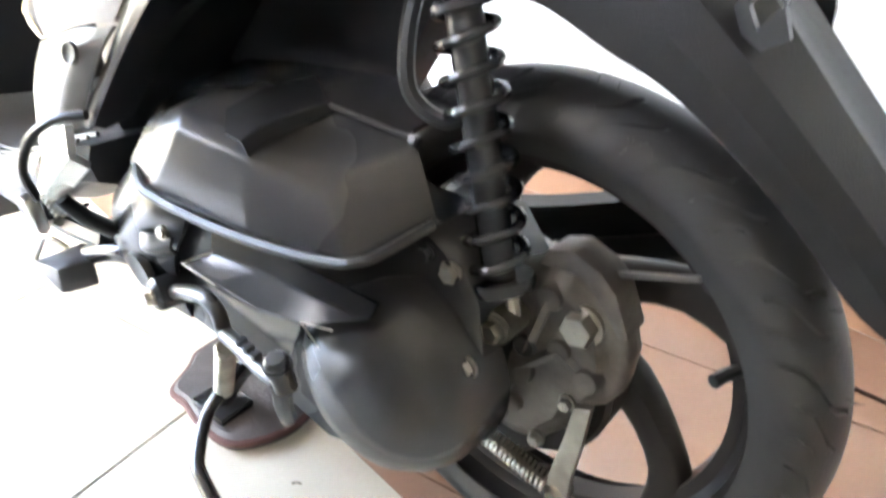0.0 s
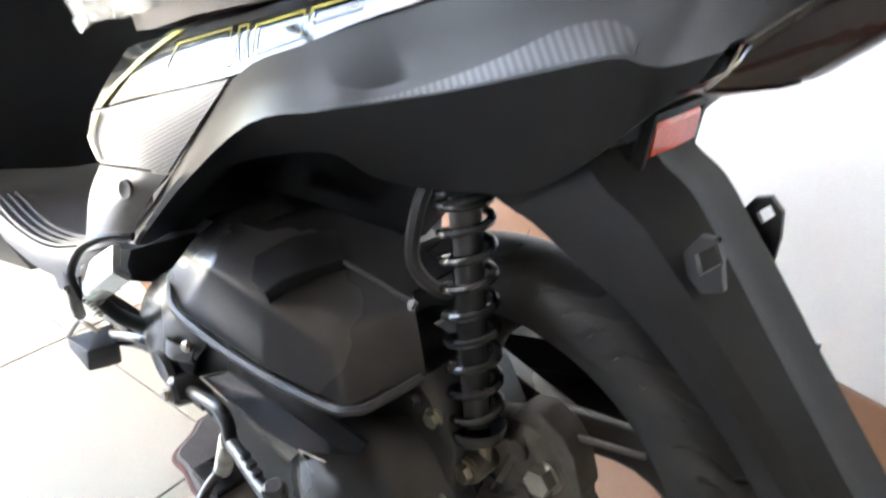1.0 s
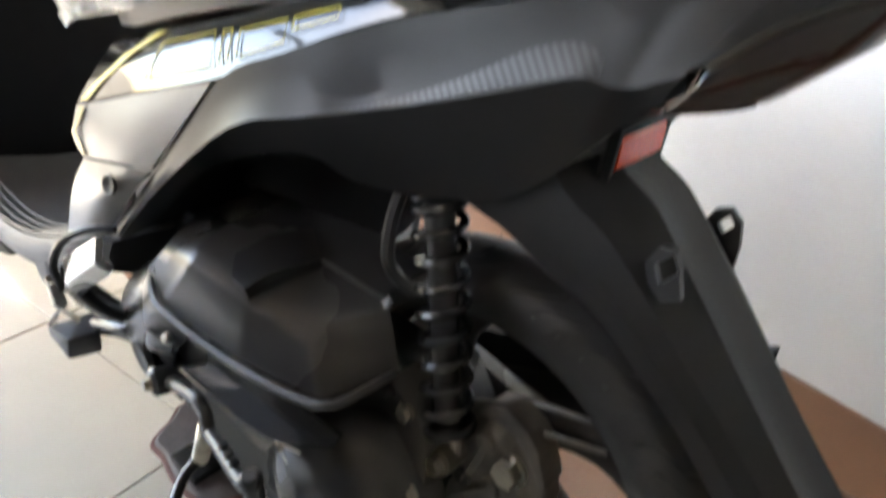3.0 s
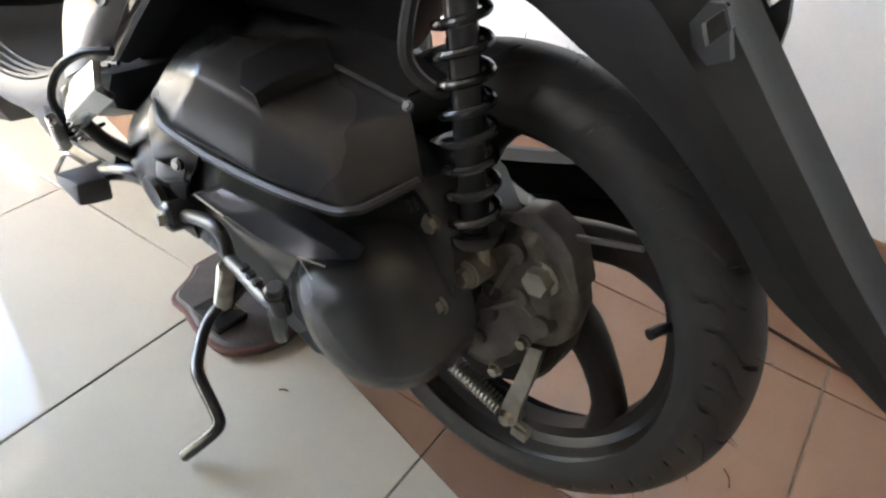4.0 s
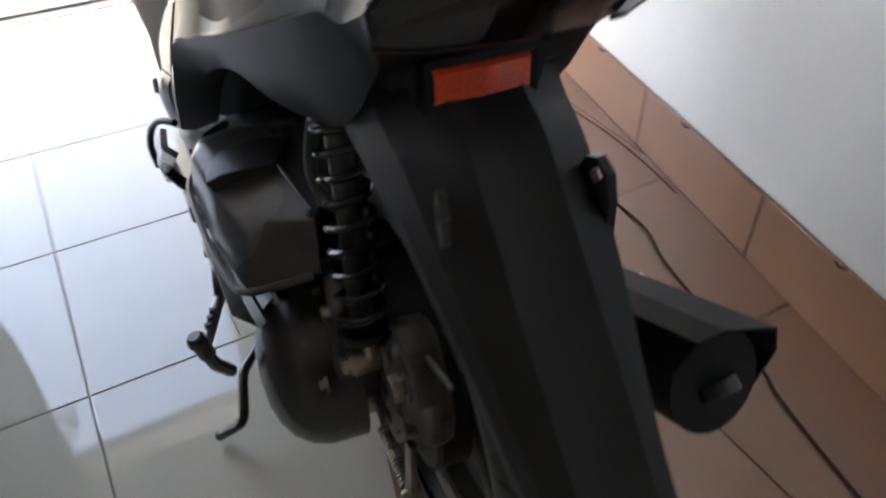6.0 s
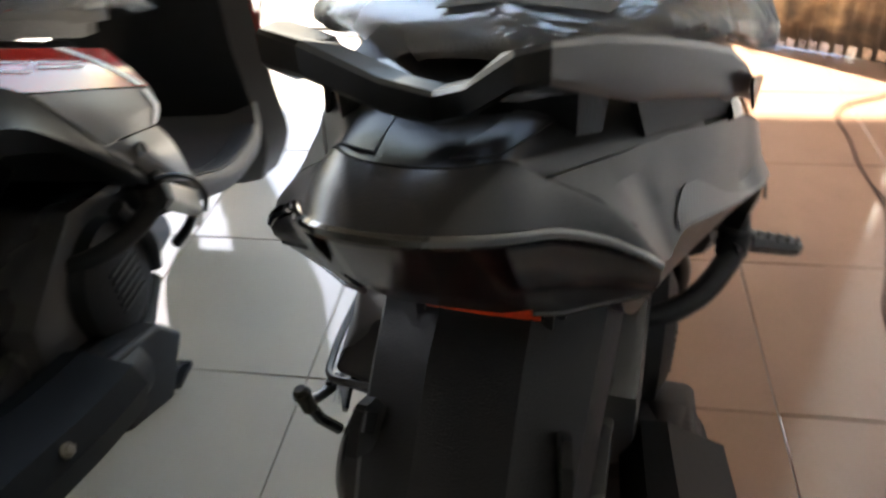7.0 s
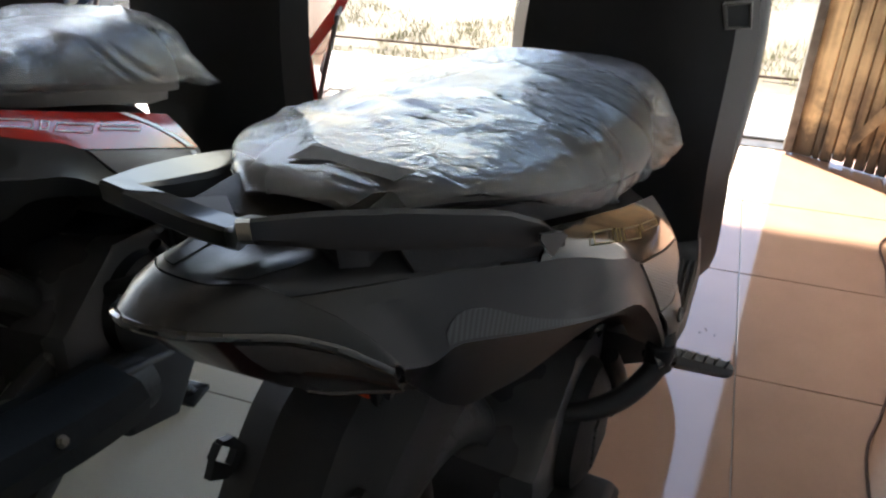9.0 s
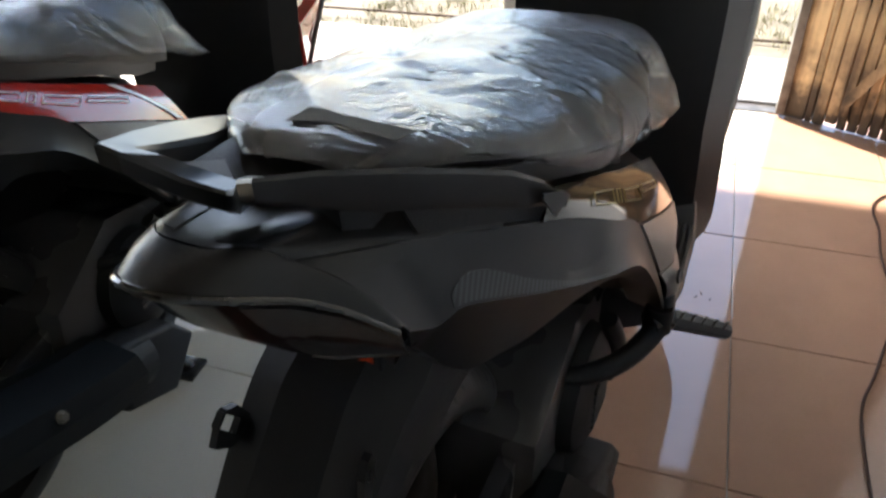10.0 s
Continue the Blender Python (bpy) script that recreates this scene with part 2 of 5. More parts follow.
M_WOOD = board("weathered brown wood", (0.48, 0.33, 0.18), (0.13, 0.080, 0.044))
M_MAT = material("dark grey rubber mat", (0.07, 0.06, 0.058), 0.7, vary=0.3, bump=0.5)
M_MAROON = material("maroon cloth edge", (0.085, 0.035, 0.03), 0.8, vary=0.3, bump=0.5)
M_SHIELD = material("blue grey heat shield paint", (0.007, 0.008, 0.009), 0.45, spec=0.07, metal=0.0, bump=0.1)
M_PAPER = material("aged pale paper", (0.075, 0.072, 0.066), 0.9, spec=0.08)
M_SCUFF = material("grey scuff", (0.42, 0.41, 0.39), 0.8)
M_CABLE = material("dark brown cable", (0.045, 0.024, 0.017), 0.8, spec=0.15)


# ---- mesh tools ----
def spline(points, n=4):
    """Smooth curve through points, n steps a span."""
    p = [Vector(q) for q in points]
    out = []
    for i in range(len(p) - 1):
        a, b, c, d = p[max(i - 1, 0)], p[i], p[i + 1], p[min(i + 2, len(p) - 1)]
        for k in range(n):
            t = k / n
            out.append(0.5 * (2 * b + (c - a) * t + (2 * a - 5 * b + 4 * c - d) * t * t + (3 * b - a - 3 * c + d) * t ** 3))
    return out + [p[-1]]


def sharpen(bm, angle=38):
    bmesh.ops.recalc_face_normals(bm, faces=bm.faces[:])
    for f in bm.faces:
        f.smooth = True
    for e in bm.edges:
        e.smooth = len(e.link_faces) == 2 and e.calc_face_angle(0) < radians(angle)
    return bm


def sheet(rows, thick=0.0, ring=False, caps=False):
    """Faces over rows of points; ring closes each row, caps closes the ends; thick makes it a shell."""
    bm = bmesh.new()
    vs = [[bm.verts.new(p) for p in row] for row in rows]
    for a, b in zip(vs, vs[1:]):
        for i in range(len(a) - (not ring)):
            j = (i + 1) % len(a)
            bm.faces.new((a[i], a[j], b[j], b[i]))
    if caps:
        bm.faces.new(vs[0][::-1])
        bm.faces.new(vs[-1])
    bmesh.ops.recalc_face_normals(bm, faces=bm.faces[:])
    if thick:
        bmesh.ops.solidify(bm, geom=bm.faces[:], thickness=thick)
    return sharpen(bm)


def smooth_sheet(rows, n=4, m=3, thick=0.0):
    """A sheet with rows and columns run through a spline."""
    fine = [spline(r, m) for r in rows]
    cols = [spline(c, n) for c in zip(*fine)]
    return sheet(list(zip(*cols)), thick)


def facets(rows, thick=0.004, rounding=0.004):
    """A sheet of flat facets whose creases are slightly rounded."""
    bm = sheet(rows)
    if rounding:
        creases = [e for e in bm.edges if len(e.link_faces) == 2 and e.calc_face_angle(0) > radians(14)]
        bmesh.ops.bevel(bm, geom=creases, offset=rounding, segments=3, profile=0.5, affect="EDGES", clamp_overlap=True)
    bmesh.ops.recalc_face_normals(bm, faces=bm.faces[:])
    if thick:
        bmesh.ops.solidify(bm, geom=bm.faces[:], thickness=thick)
    return sharpen(bm, 40)


def wide(bm, k=1.17):
    """The same mesh, broader across."""
    for v in bm.verts:
        v.co.x *= k
    return bm


def tube(points, r, seg=10, r_end=None, n=0, caps=True):
    """A round bar along points."""
    p = spline(points, n) if n else [Vector(q) for q in points]
    r_end = r if r_end is None else r_end
    rows, up = [], None
    for i, c in enumerate(p):
        d = (p[min(i + 1, len(p) - 1)] - p[max(i - 1, 0)]).normalized()
        if up is None:
            up = d.orthogonal().normalized()
        up = (up - d * up.dot(d)).normalized()
        side = d.cross(up)
        rad = r + (r_end - r) * i / max(1, len(p) - 1)
        rows.append([c + (up * math.cos(a) + side * math.sin(a)) * rad for a in (2 * math.pi * k / seg for k in range(seg))])
    return sheet(rows, ring=True, caps=caps)


def coil(p0, p1, radius, wire, turns, per=20, seg=7, flat=0):
    """A helical spring from p0 to p1, with closed end turns."""
    a, b = Vector(p0), Vector(p1)
    d = (b - a).normalized()
    u = d.orthogonal().normalized()
    v = d.cross(u)
    pts, total = [], int(turns * per)
    for i in range(total + 1):
        t = i / total
        ang = 2 * math.pi * i / per
        pts.append(a + (b - a) * t + (u * math.cos(ang) + v * math.sin(ang)) * radius)
    return tube(pts, wire, seg)


def lathe(profile, centre, axis=(1, 0, 0), seg=40, cap=False):
    """Turns (radius, along) points round an axis."""
    c, d = Vector(centre), Vector(axis).normalized()
    u = d.orthogonal().normalized()
    v = d.cross(u)
    rows = [[c + d * h + (u * math.cos(a) + v * math.sin(a)) * max(r, 1e-4) for a in (2 * math.pi * k / seg for k in range(seg))] for r, h in profile]
    return sheet(rows, ring=True, caps=cap)


def slab(outline, axis, lo, hi, bevel=0.004, seg=2):
    """A polygon of (a, b) pairs pushed from lo to hi along an axis, with rounded edges."""
    def at(a, b, h):
        return {"x": (h, a, b), "y": (a, h, b), "z": (a, b, h)}[axis]
    bm = sheet([[at(a, b, lo) for a, b in outline], [at(a, b, hi) for a, b in outline]], ring=True, caps=True)
    if bevel:
        bmesh.ops.bevel(bm, geom=bm.edges[:], offset=bevel, segments=seg, profile=0.6, affect="EDGES", clamp_overlap=True)
    return sharpen(bm)


def stack(layers, axis="x", bevel=0.006, seg=2):
    """Polygons (height, outline) with equal counts, joined into one faceted solid."""
    def at(a, b, h):
        return {"x": (h, a, b), "y": (a, h, b), "z": (a, b, h)}[axis]
    bm = sheet([[at(a, b, h) for a, b in o] for h, o in layers], ring=True, caps=True)
    if bevel:
        bmesh.ops.bevel(bm, geom=bm.edges[:], offset=bevel, segments=seg, profile=0.6, affect="EDGES", clamp_overlap=True)
    return sharpen(bm, 30)


def block(lo, hi, bevel=0.004):
    return slab([(lo[0], lo[1]), (hi[0], lo[1]), (hi[0], hi[1]), (lo[0], hi[1])], "z", lo[2], hi[2], bevel)


def join(*bms):
    out = bmesh.new()
    for b in bms:
        me = bpy.data.meshes.new("tmp")
        b.to_mesh(me)
        b.free()
        out.from_mesh(me)
        bpy.data.meshes.remove(me)
    return out


def flip(bm):
    """The same mesh mirrored to the other side of x = 0."""
    out = bm.copy()
    for v in out.verts:
        v.co.x = -v.co.x
    bmesh.ops.reverse_faces(out, faces=out.faces[:])
    return out


BASE = Vector((0, -1.0, 0))


def part(name, bm, mat, parent, label="", base=None):
    """Links a bmesh as one mesh under a thing or a part; coordinates are those of the black scooter's place."""
    me = bpy.data.meshes.new(name)
    off = BASE if base is None else Vector(base)
    for v in bm.verts:
        v.co -= off
    bm.to_mesh(me)
    bm.free()
    me.materials.append(mat)
    ob = new(name, me)
    ob.parent = parent
    return tagged(ob, label) if label else ob


def thing(name, bm, mat, label, category, kind="", at=(0, 0, 0), group=""):
    me = bpy.data.meshes.new(name)
    for v in bm.verts:
        v.co -= Vector(at)
    bm.to_mesh(me)
    bm.free()
    me.materials.append(mat)
    ob = new(name, me)
    ob.location = at
    return tagged(ob, label, category, group, kind)


# ---- the place ----
WALL_A, WALL_B = 0.963, 0.212            # the white wall runs along x = WALL_A + WALL_B * y
SEAM_A, SEAM_B = 0.272, 0.281           # where brown tiles meet cream ones
TILE = 0.4
FRONT = 0.80                             # the shop front


def wall_x(y):
    return WALL_A + WALL_B * y


def clip(poly, keep):
    """The part of a polygon where keep(x, y) is not negative."""
    out = []
    for (ax, ay), (bx, by) in zip(poly, poly[1:] + poly[:1]):
        da, db = keep(ax, ay), keep(bx, by)
        if da >= 0:
            out.append((ax, ay))
        if (da >= 0) != (db >= 0):
            t = da / (da - db)
            out.append((ax + (bx - ax) * t, ay + (by - ay) * t))
    return out


floor = thing("floor", block((-3.2, -6.2, -0.15), (1.7, FRONT, -0.004), 0), M_GROUT, "glazed cream and brown tiled showroom floor", "floor", "structure")


def build_tiles():
    g = 0.0014
    for i in range(-8, 4):
        for j in range(-16, 2):
            x0, y0 = i * TILE + g, j * TILE + g
            sq = [(x0, y0), (x0 + TILE - 2 * g, y0), (x0 + TILE - 2 * g, y0 + TILE - 2 * g), (x0, y0 + TILE - 2 * g)]
            sq = clip(sq, lambda x, y: wall_x(y) - 0.012 - x)
            sq = clip(sq, lambda x, y: x + 3.19)
            sq = clip(sq, lambda x, y: y + 6.19)
            if len(sq) < 3:
                continue
            for mat, keep in ((M_TERRA, lambda x, y: x - SEAM_A - SEAM_B * y), (M_TILE, lambda x, y: SEAM_A + SEAM_B * y - x)):
                p = clip(sq, keep)
                if len(p) < 3:
                    continue
                area = 0.5 * abs(sum(a[0] * b[1] - b[0] * a[1] for a, b in zip(p, p[1:] + p[:1])))
                if area < 2e-4:
                    continue
                cx, cy = sum(a[0] for a in p) / len(p), sum(a[1] for a in p) / len(p)
                tops = [(cx + (x - cx) * 0.995, cy + (y - cy) * 0.995) for x, y in p]
                bm = sheet([[(x, y, -0.012) for x, y in p], [(x, y, -0.0008) for x, y in p], [(x, y, 0) for x, y in tops]], ring=True, caps=True)
                for f in bm.faces:
                    f.smooth = False
                part("tile", bm, mat, floor, base=(0, 0, 0))


def build_room():
    ya, yb = -6.2, FRONT + 0.12
    right = slab([(wall_x(ya), ya), (wall_x(ya) + 0.15, ya), (wall_x(yb) + 0.15, yb), (wall_x(yb), yb)], "z", -0.1, 3.0, 0)
    wall = thing("wall_right", right, M_WALL, "white painted plaster wall with faint stains", "wall", "structure")
    # skirting: one tile after another along the wall
    skirt = thing("baseboard", slab([(wall_x(ya) - 0.004, ya), (wall_x(ya) - 0.001, ya), (wall_x(yb) - 0.001, yb), (wall_x(yb) - 0.004, yb)], "z", 0.0, 0.139, 0), M_GROUT, "brown glazed skirting tiles along the wall", "baseboard", "structure")
    for k in range(-15, 2):
        y0, y1 = k * TILE + 0.13, (k + 1) * TILE + 0.127
        y1 = min(y1, FRONT)
        if y0 > FRONT - 0.05:
            continue
        o = [(wall_x(y0) - 0.013, y0), (wall_x(y0) - 0.003, y0), (wall_x(y1) - 0.003, y1), (wall_x(y1) - 0.013, y1)]
        part("skirting_tile", slab(o, "z", 0.001, 0.142, 0.0015, 1), M_SKIRT, skirt, base=(0, 0, 0))
    # Unseen wall, dark so that rear faces reflect little.
    thing("wall_back", block((-3.3, -6.3, -0.1), (1.7, -6.2, 3.0), 0), M_DIM, "unseen wall behind the scooters, kept dark to limit fill", "wall", "structure")
    # The opening is added, out of view, to light the scooters from the left.
    thing("wall_left", join(block((-3.4, -6.2, -0.1), (-3.2, -0.6, 3.0), 0), block((-3.4, -0.6, 2.45), (-3.2, 0.92, 3.0), 0), block((-3.4, 0.7, -0.1), (-3.2, 0.92, 2.45), 0)), M_WALL, "unseen white side wall with an added opening for side light", "wall", "structure")
    # Ceiling is never in view; its dark tone keeps overhead fill low.
    thing("ceiling", block((-3.4, -6.3, 3.0), (1.8, 0.92, 3.1), 0), M_CEIL, "unseen showroom ceiling, toned down to cut bounce light", "ceiling", "structure")
    thing("wall_front", block((-3.4, FRONT, 2.12), (1.7, FRONT + 0.12, 4.06), 0), M_WALL, "wall over the open shop front", "wall", "structure")
    thing("wall_pier", block((0.98, FRONT, -0.1), (1.7, FRONT + 0.12, 2.45), 0), M_WALL, "white wall pier beside the open shop front", "wall", "structure")
    # Added out of view; its outer edge sets where sunlight ends on the floor.
    thing("awning", block((-5.5, FRONT + 0.12, 4.0), (2.6, 2.69, 4.06), 0.004), M_CEIL, "added unseen canopy that cuts off the sun over the shop front", "awning", "structure")
    thing("door_threshold", join(block((-3.2, FRONT, -0.1), (0.98, FRONT + 0.06, 0.004), 0.002), block((-3.2, FRONT + 0.062, -0.1), (0.98, FRONT + 0.085, 0.012), 0.003)), M_ALU, "worn metal sliding track across the threshold", "threshold", "structure")


def build_outside():
    thing("pavement", join(block((-6, FRONT + 0.085, -0.3), (6, 1.42, -0.03), 0.0), block((-9, -9, -0.3), (-3.2, FRONT + 0.08, -0.03), 0)), M_CONCRETE, "pale sunlit concrete apron before the shop", "pavement", "structure")
    rng = random.Random(5)
    rows = []
    for j in range(60):
        y = 1.42 + 0.03 * j * (1 + j * 0.09)
        rows.append([(x, y, -0.07 + 0.03 * noise.noise((x * 0.8, y * 0.8, 0)) + 0.012 * noise.noise((x * 5, y * 5, 2))) for x in [(-9 + i * 0.22) * (1 + j * 0.03) for i in range(84)]])
    thing("ground", sheet(rows), M_SOIL, "dry sandy ground with sparse grass", "ground", "structure")
    far = block((-900, 11.0, -1.0), (900, 900, -0.06), 0)
    thing("ground_far", far, M_SOIL, "dry open ground reaching to the horizon", "ground", "structure")
    # grass blades in clumps
    verts, faces = [], []
    for _ in range(2600):
        x, y = rng.uniform(-3.2, 1.6), 1.5 + 3.2 * rng.random() ** 1.3
        if noise.noise((x * 1.3, y * 1.3, 7)) < -0.02:
            continue
        z = -0.075 + 0.03 * noise.noise((x * 0.8, y * 0.8, 0))
        for _ in range(14):
            a, h = rng.uniform(0, 6.28), rng.uniform(0.015, 0.055)
            bx, by = x + rng.gauss(0, 0.03), y + rng.gauss(0, 0.03)
            dx, dy, w = math.cos(a), math.sin(a), 0.0022
            k = len(verts)
            lean = rng.uniform(0.2, 0.9) * h
            verts += [(bx - dy * w, by + dx * w, z), (bx + dy * w, by - dx * w, z), (bx + dx * lean, by + dy * lean, z + h)]
            faces.append((k, k + 1, k + 2))
    me = bpy.data.meshes.new("grass")
    me.from_pydata(verts, [], faces)
    me.materials.append(M_GRASS)
    tagged(new("grass", me), "sparse dry grass clumps on sandy ground", "grass", kind="stuff")
    thing("ground_wire", tube([(-4, 1.62, -0.03), (-1, 1.66, -0.035), (3, 1.6, -0.03)], 0.006, 6, n=6), M_CABLE, "thin dark wire lying along the verge", "wire")


def build_gate():
    """Folding timber gate leaf, open into the room beside the wall."""
    a, b = Vector((0.545, 0.79, 0)), Vector((1.068, 0.552, 0))
    d = (b - a).normalized()
    n = Vector((-d.y, d.x, 0))
    root = tagged(new("folding_gate"), "weathered brown wooden slatted folding gate, open against the wall", "gate")
    root.location = a
    rng = random.Random(3)
    length = (b - a).length
    def upright(s0, s1, h0, h1, z0, z1, bevel=0.003):
        o = [a + d * s + n * h for s, h in ((s0, h0), (s1, h0), (s1, h1), (s0, h1))]
        return slab([(q.x, q.y) for q in o], "z", z0, z1, bevel, 1)
    s0, widths = 0.0006, [0.062, 0.020]
    while s0 < length - 0.02:
        w = widths.pop(0) if widths else rng.uniform(0.026, 0.036)
        w = min(w, length - s0)
        slat = part("slat", upright(s0, s0 + w, 0, 0.018 - rng.uniform(0, 0.004), 0.0015 + (0.014 if rng.random() < 0.12 else rng.uniform(0, 0.003)), 2.1), M_WOOD, root, base=a)
        for z in (0.455, 1.335):
            c = a + d * (s0 + w * 0.5) + Vector((0, 0, z + rng.uniform(-0.006, 0.006)))
            part("nail", lathe([(0.0005, 0.0016), (0.003, 0.001), (0.0034, -0.002)], c, -n, 8), M_CABLE, slat, "rusty nail head")
        gap = rng.uniform(0.002, 0.0055)
        part("cover_strip", upright(max(0, s0 + w - 0.006), min(length, s0 + w + gap + 0.006), 0.0185, 0.0265, 0.03, 2.1, 0.001), M_WOOD, root, "dark strip behind a joint", base=a)
        s0 += w + gap
    for z in (0.42, 1.3, 1.95):
        part("rail", upright(0, length, 0.027, 0.048, z, z + 0.07), M_WOOD, root, base=a)
    p, q = a + d * 0.165 - n * 0.002, a + d * (length - 0.01) - n * 0.002
    w, low, high, back = Vector((0, 0, 0.062)), Vector((0, 0, 0.045)), Vector((0, 0, 0.77)), n * -0.016
    part("brace", sheet([[p + low, p + low + w, p + low + w + back, p + low + back], [q + high, q + high + w, q + high + w + back, q + high + back]], ring=True, caps=True), M_WOOD, root, "pale diagonal brace", base=a)
    part("stile", block((0.518, 0.775, 0.012), (0.545, 0.815, 2.12), 0.002), M_ALU, root, "grey metal edge post", base=a)
    part("latch", join(block((0.522, 0.768, 0.60), (0.556, 0.776, 0.66), 0.002), block((0.534, 0.760, 0.624), (0.562, 0.769, 0.640), 0.002)), M_STEEL, root, "small zinc latch plate", base=a)


# ---- scooter ----
AXLE = Vector((0.0, -1.246, 0.273))
PIVOT = Vector((0.0, -1.25, 0.0))


def tyre_bm(centre, radius=0.2525, width=0.094, seg=480):
    prof = []
    for k in range(41):
        u = -1 + 2 * k / 40
        a = u * math.pi * 0.62
        prof.append((radius - width * 0.46 * (1 - math.cos(a)), math.sin(a) * width * 0.5 / math.sin(math.pi * 0.5) if abs(a) < math.pi / 2 else math.copysign(width * 0.5 * (1 - 0.25 * (abs(a) - math.pi / 2)), a)))
    rows = []
    pitch = seg // 17
    for i in range(seg):
        row = []
        for k, (r, h) in enumerate(prof):
            u = -1 + 2 * k / 40
            au = abs(u)
            ang = 2 * math.pi * (i / seg - (au * 1.35 + 0.07 * math.sin(au * 16)) / 17)
            cell = (i + (pitch // 2 if u > 0 else 0)) % pitch
            groove = 0.0
            if cell < 2 and 0.10 < au < 0.74:
                groove = 0.006
            elif pitch * 0.36 < cell < pitch * 0.36 + 2 and 0.30 < au < 0.58:
                groove = 0.005
            elif pitch * 0.68 < cell < pitch * 0.68 + 2 and 0.48 < au < 0.76:
                groove = 0.004
            row.append(Vector(centre) + Vector((h, (r - groove) * math.cos(ang), (r - groove) * math.sin(ang))))
        rows.append(row)
    rows.append(rows[0])
    bm = sheet(rows)
    bmesh.ops.remove_doubles(bm, verts=bm.verts[:], dist=1e-6)
    return sharpen(bm, 40)


def wheel(root, name, centre, detail=True):
    c = Vector(centre)
    rim = lathe([(0.195, -0.033), (0.198, -0.037), (0.205, -0.037), (0.203, -0.028), (0.188, -0.022), (0.180, -0.012), (0.180, 0.012), (0.188, 0.022), (0.203, 0.028), (0.205, 0.037), (0.198, 0.037), (0.195, 0.033), (0.186, 0.016), (0.172, 0.012), (0.172, -0.012), (0.186, -0.016), (0.195, -0.033)], c, seg=72)
    hub = lathe([(0.001, -0.05), (0.045, -0.05), (0.052, -0.04), (0.052, 0.04), (0.045, 0.05), (0.001, 0.05)], c, seg=36)
    w = part(name, join(rim, hub), M_RIM, root, "dark cast alloy wheel")
    part("tyre", tyre_bm(c, seg=748 if detail else 136), M_RUBBER, w, "new black rubber tyre with zigzag tread")
    for k in range(5):
        a0 = 2 * math.pi * k / 5 + 1.117
        rows = []
        for t, half, th in ((0.0, 0.030, 0.020), (0.35, 0.024, 0.016), (0.75, 0.022, 0.013), (1.0, 0.034, 0.013)):
            r = 0.045 + (0.178 - 0.045) * t
            a = a0 + 6.5 * (r - 0.148)
            o, s = Vector((0, math.cos(a), math.sin(a))), Vector((0, -math.sin(a), math.cos(a)))
            rows.append([c + o * r + s * (half * q) + Vector((th * p, 0, 0)) for p, q in ((-1, -0.6), (-1, 0.6), (-0.4, 1), (0.4, 1), (1, 0.6), (1, -0.6), (0.4, -1), (-0.4, -1))])
        part("spoke", sheet([spline(list(r) + [r[0]], 2)[:-1] for r in zip(*[spline(col, 3) for col in zip(*rows)])], ring=True, caps=True), M_RIM, w)
    if detail:
        q = Vector((0, -0.94, 0.35)).normalized()
        part("valve_stem", tube([c + q * 0.182 + Vector((-0.008, 0, 0)), c + q * 0.170 + Vector((-0.024, 0, 0)), c + q * 0.166 + Vector((-0.034, 0, 0))], 0.0055, 8), M_RUBBER, w, "black rubber valve with cap")
        rng = random.Random(11)
        hairs = []
        for k in range(120):
            a = rng.uniform(0, 6.283)
            x = rng.choice((-0.036, -0.03, -0.012, 0.012, 0.03, 0.036))
            r0 = 0.252 - 0.04 * (1 - math.cos(x / 0.044 * 1.5))
            o = Vector((0, math.cos(a), math.sin(a)))
            base = c + o * r0 + Vector((x, 0, 0))
            tip = base + o * rng.uniform(0.006, 0.012) + Vector((x * 0.12, rng.gauss(0, 0.002), rng.gauss(0, 0.002)))
            hairs.append(tube([base, tip], 0.0005, 4, 0.0003))
        hp = part("rubber_hair", join(*hairs), M_RUBBER, w, "fine moulding hairs on the new tread")
        tagged(hp, kind="stuff")
    return w


def bolt(parent, at, axis=(-1, 0, 0), r=0.008, mat=None, h=0.007):
    d = Vector(axis).normalized()
    head = lathe([(0.0005, h), (r * 0.85, h), (r, h * 0.8), (r, 0.0015)], at, d, 6)
    flange = lathe([(r * 1.25, 0.0015), (r * 1.3, 0), (r * 1.25, -0.002)], at, d, 18, cap=True)
    return part("bolt", join(head, flange), mat or M_STEEL, parent)


def both(name, bm, mat, root, label=""):
    other = flip(bm)
    return part(name, bm, mat, root, label), part(name, other, mat, root, label)


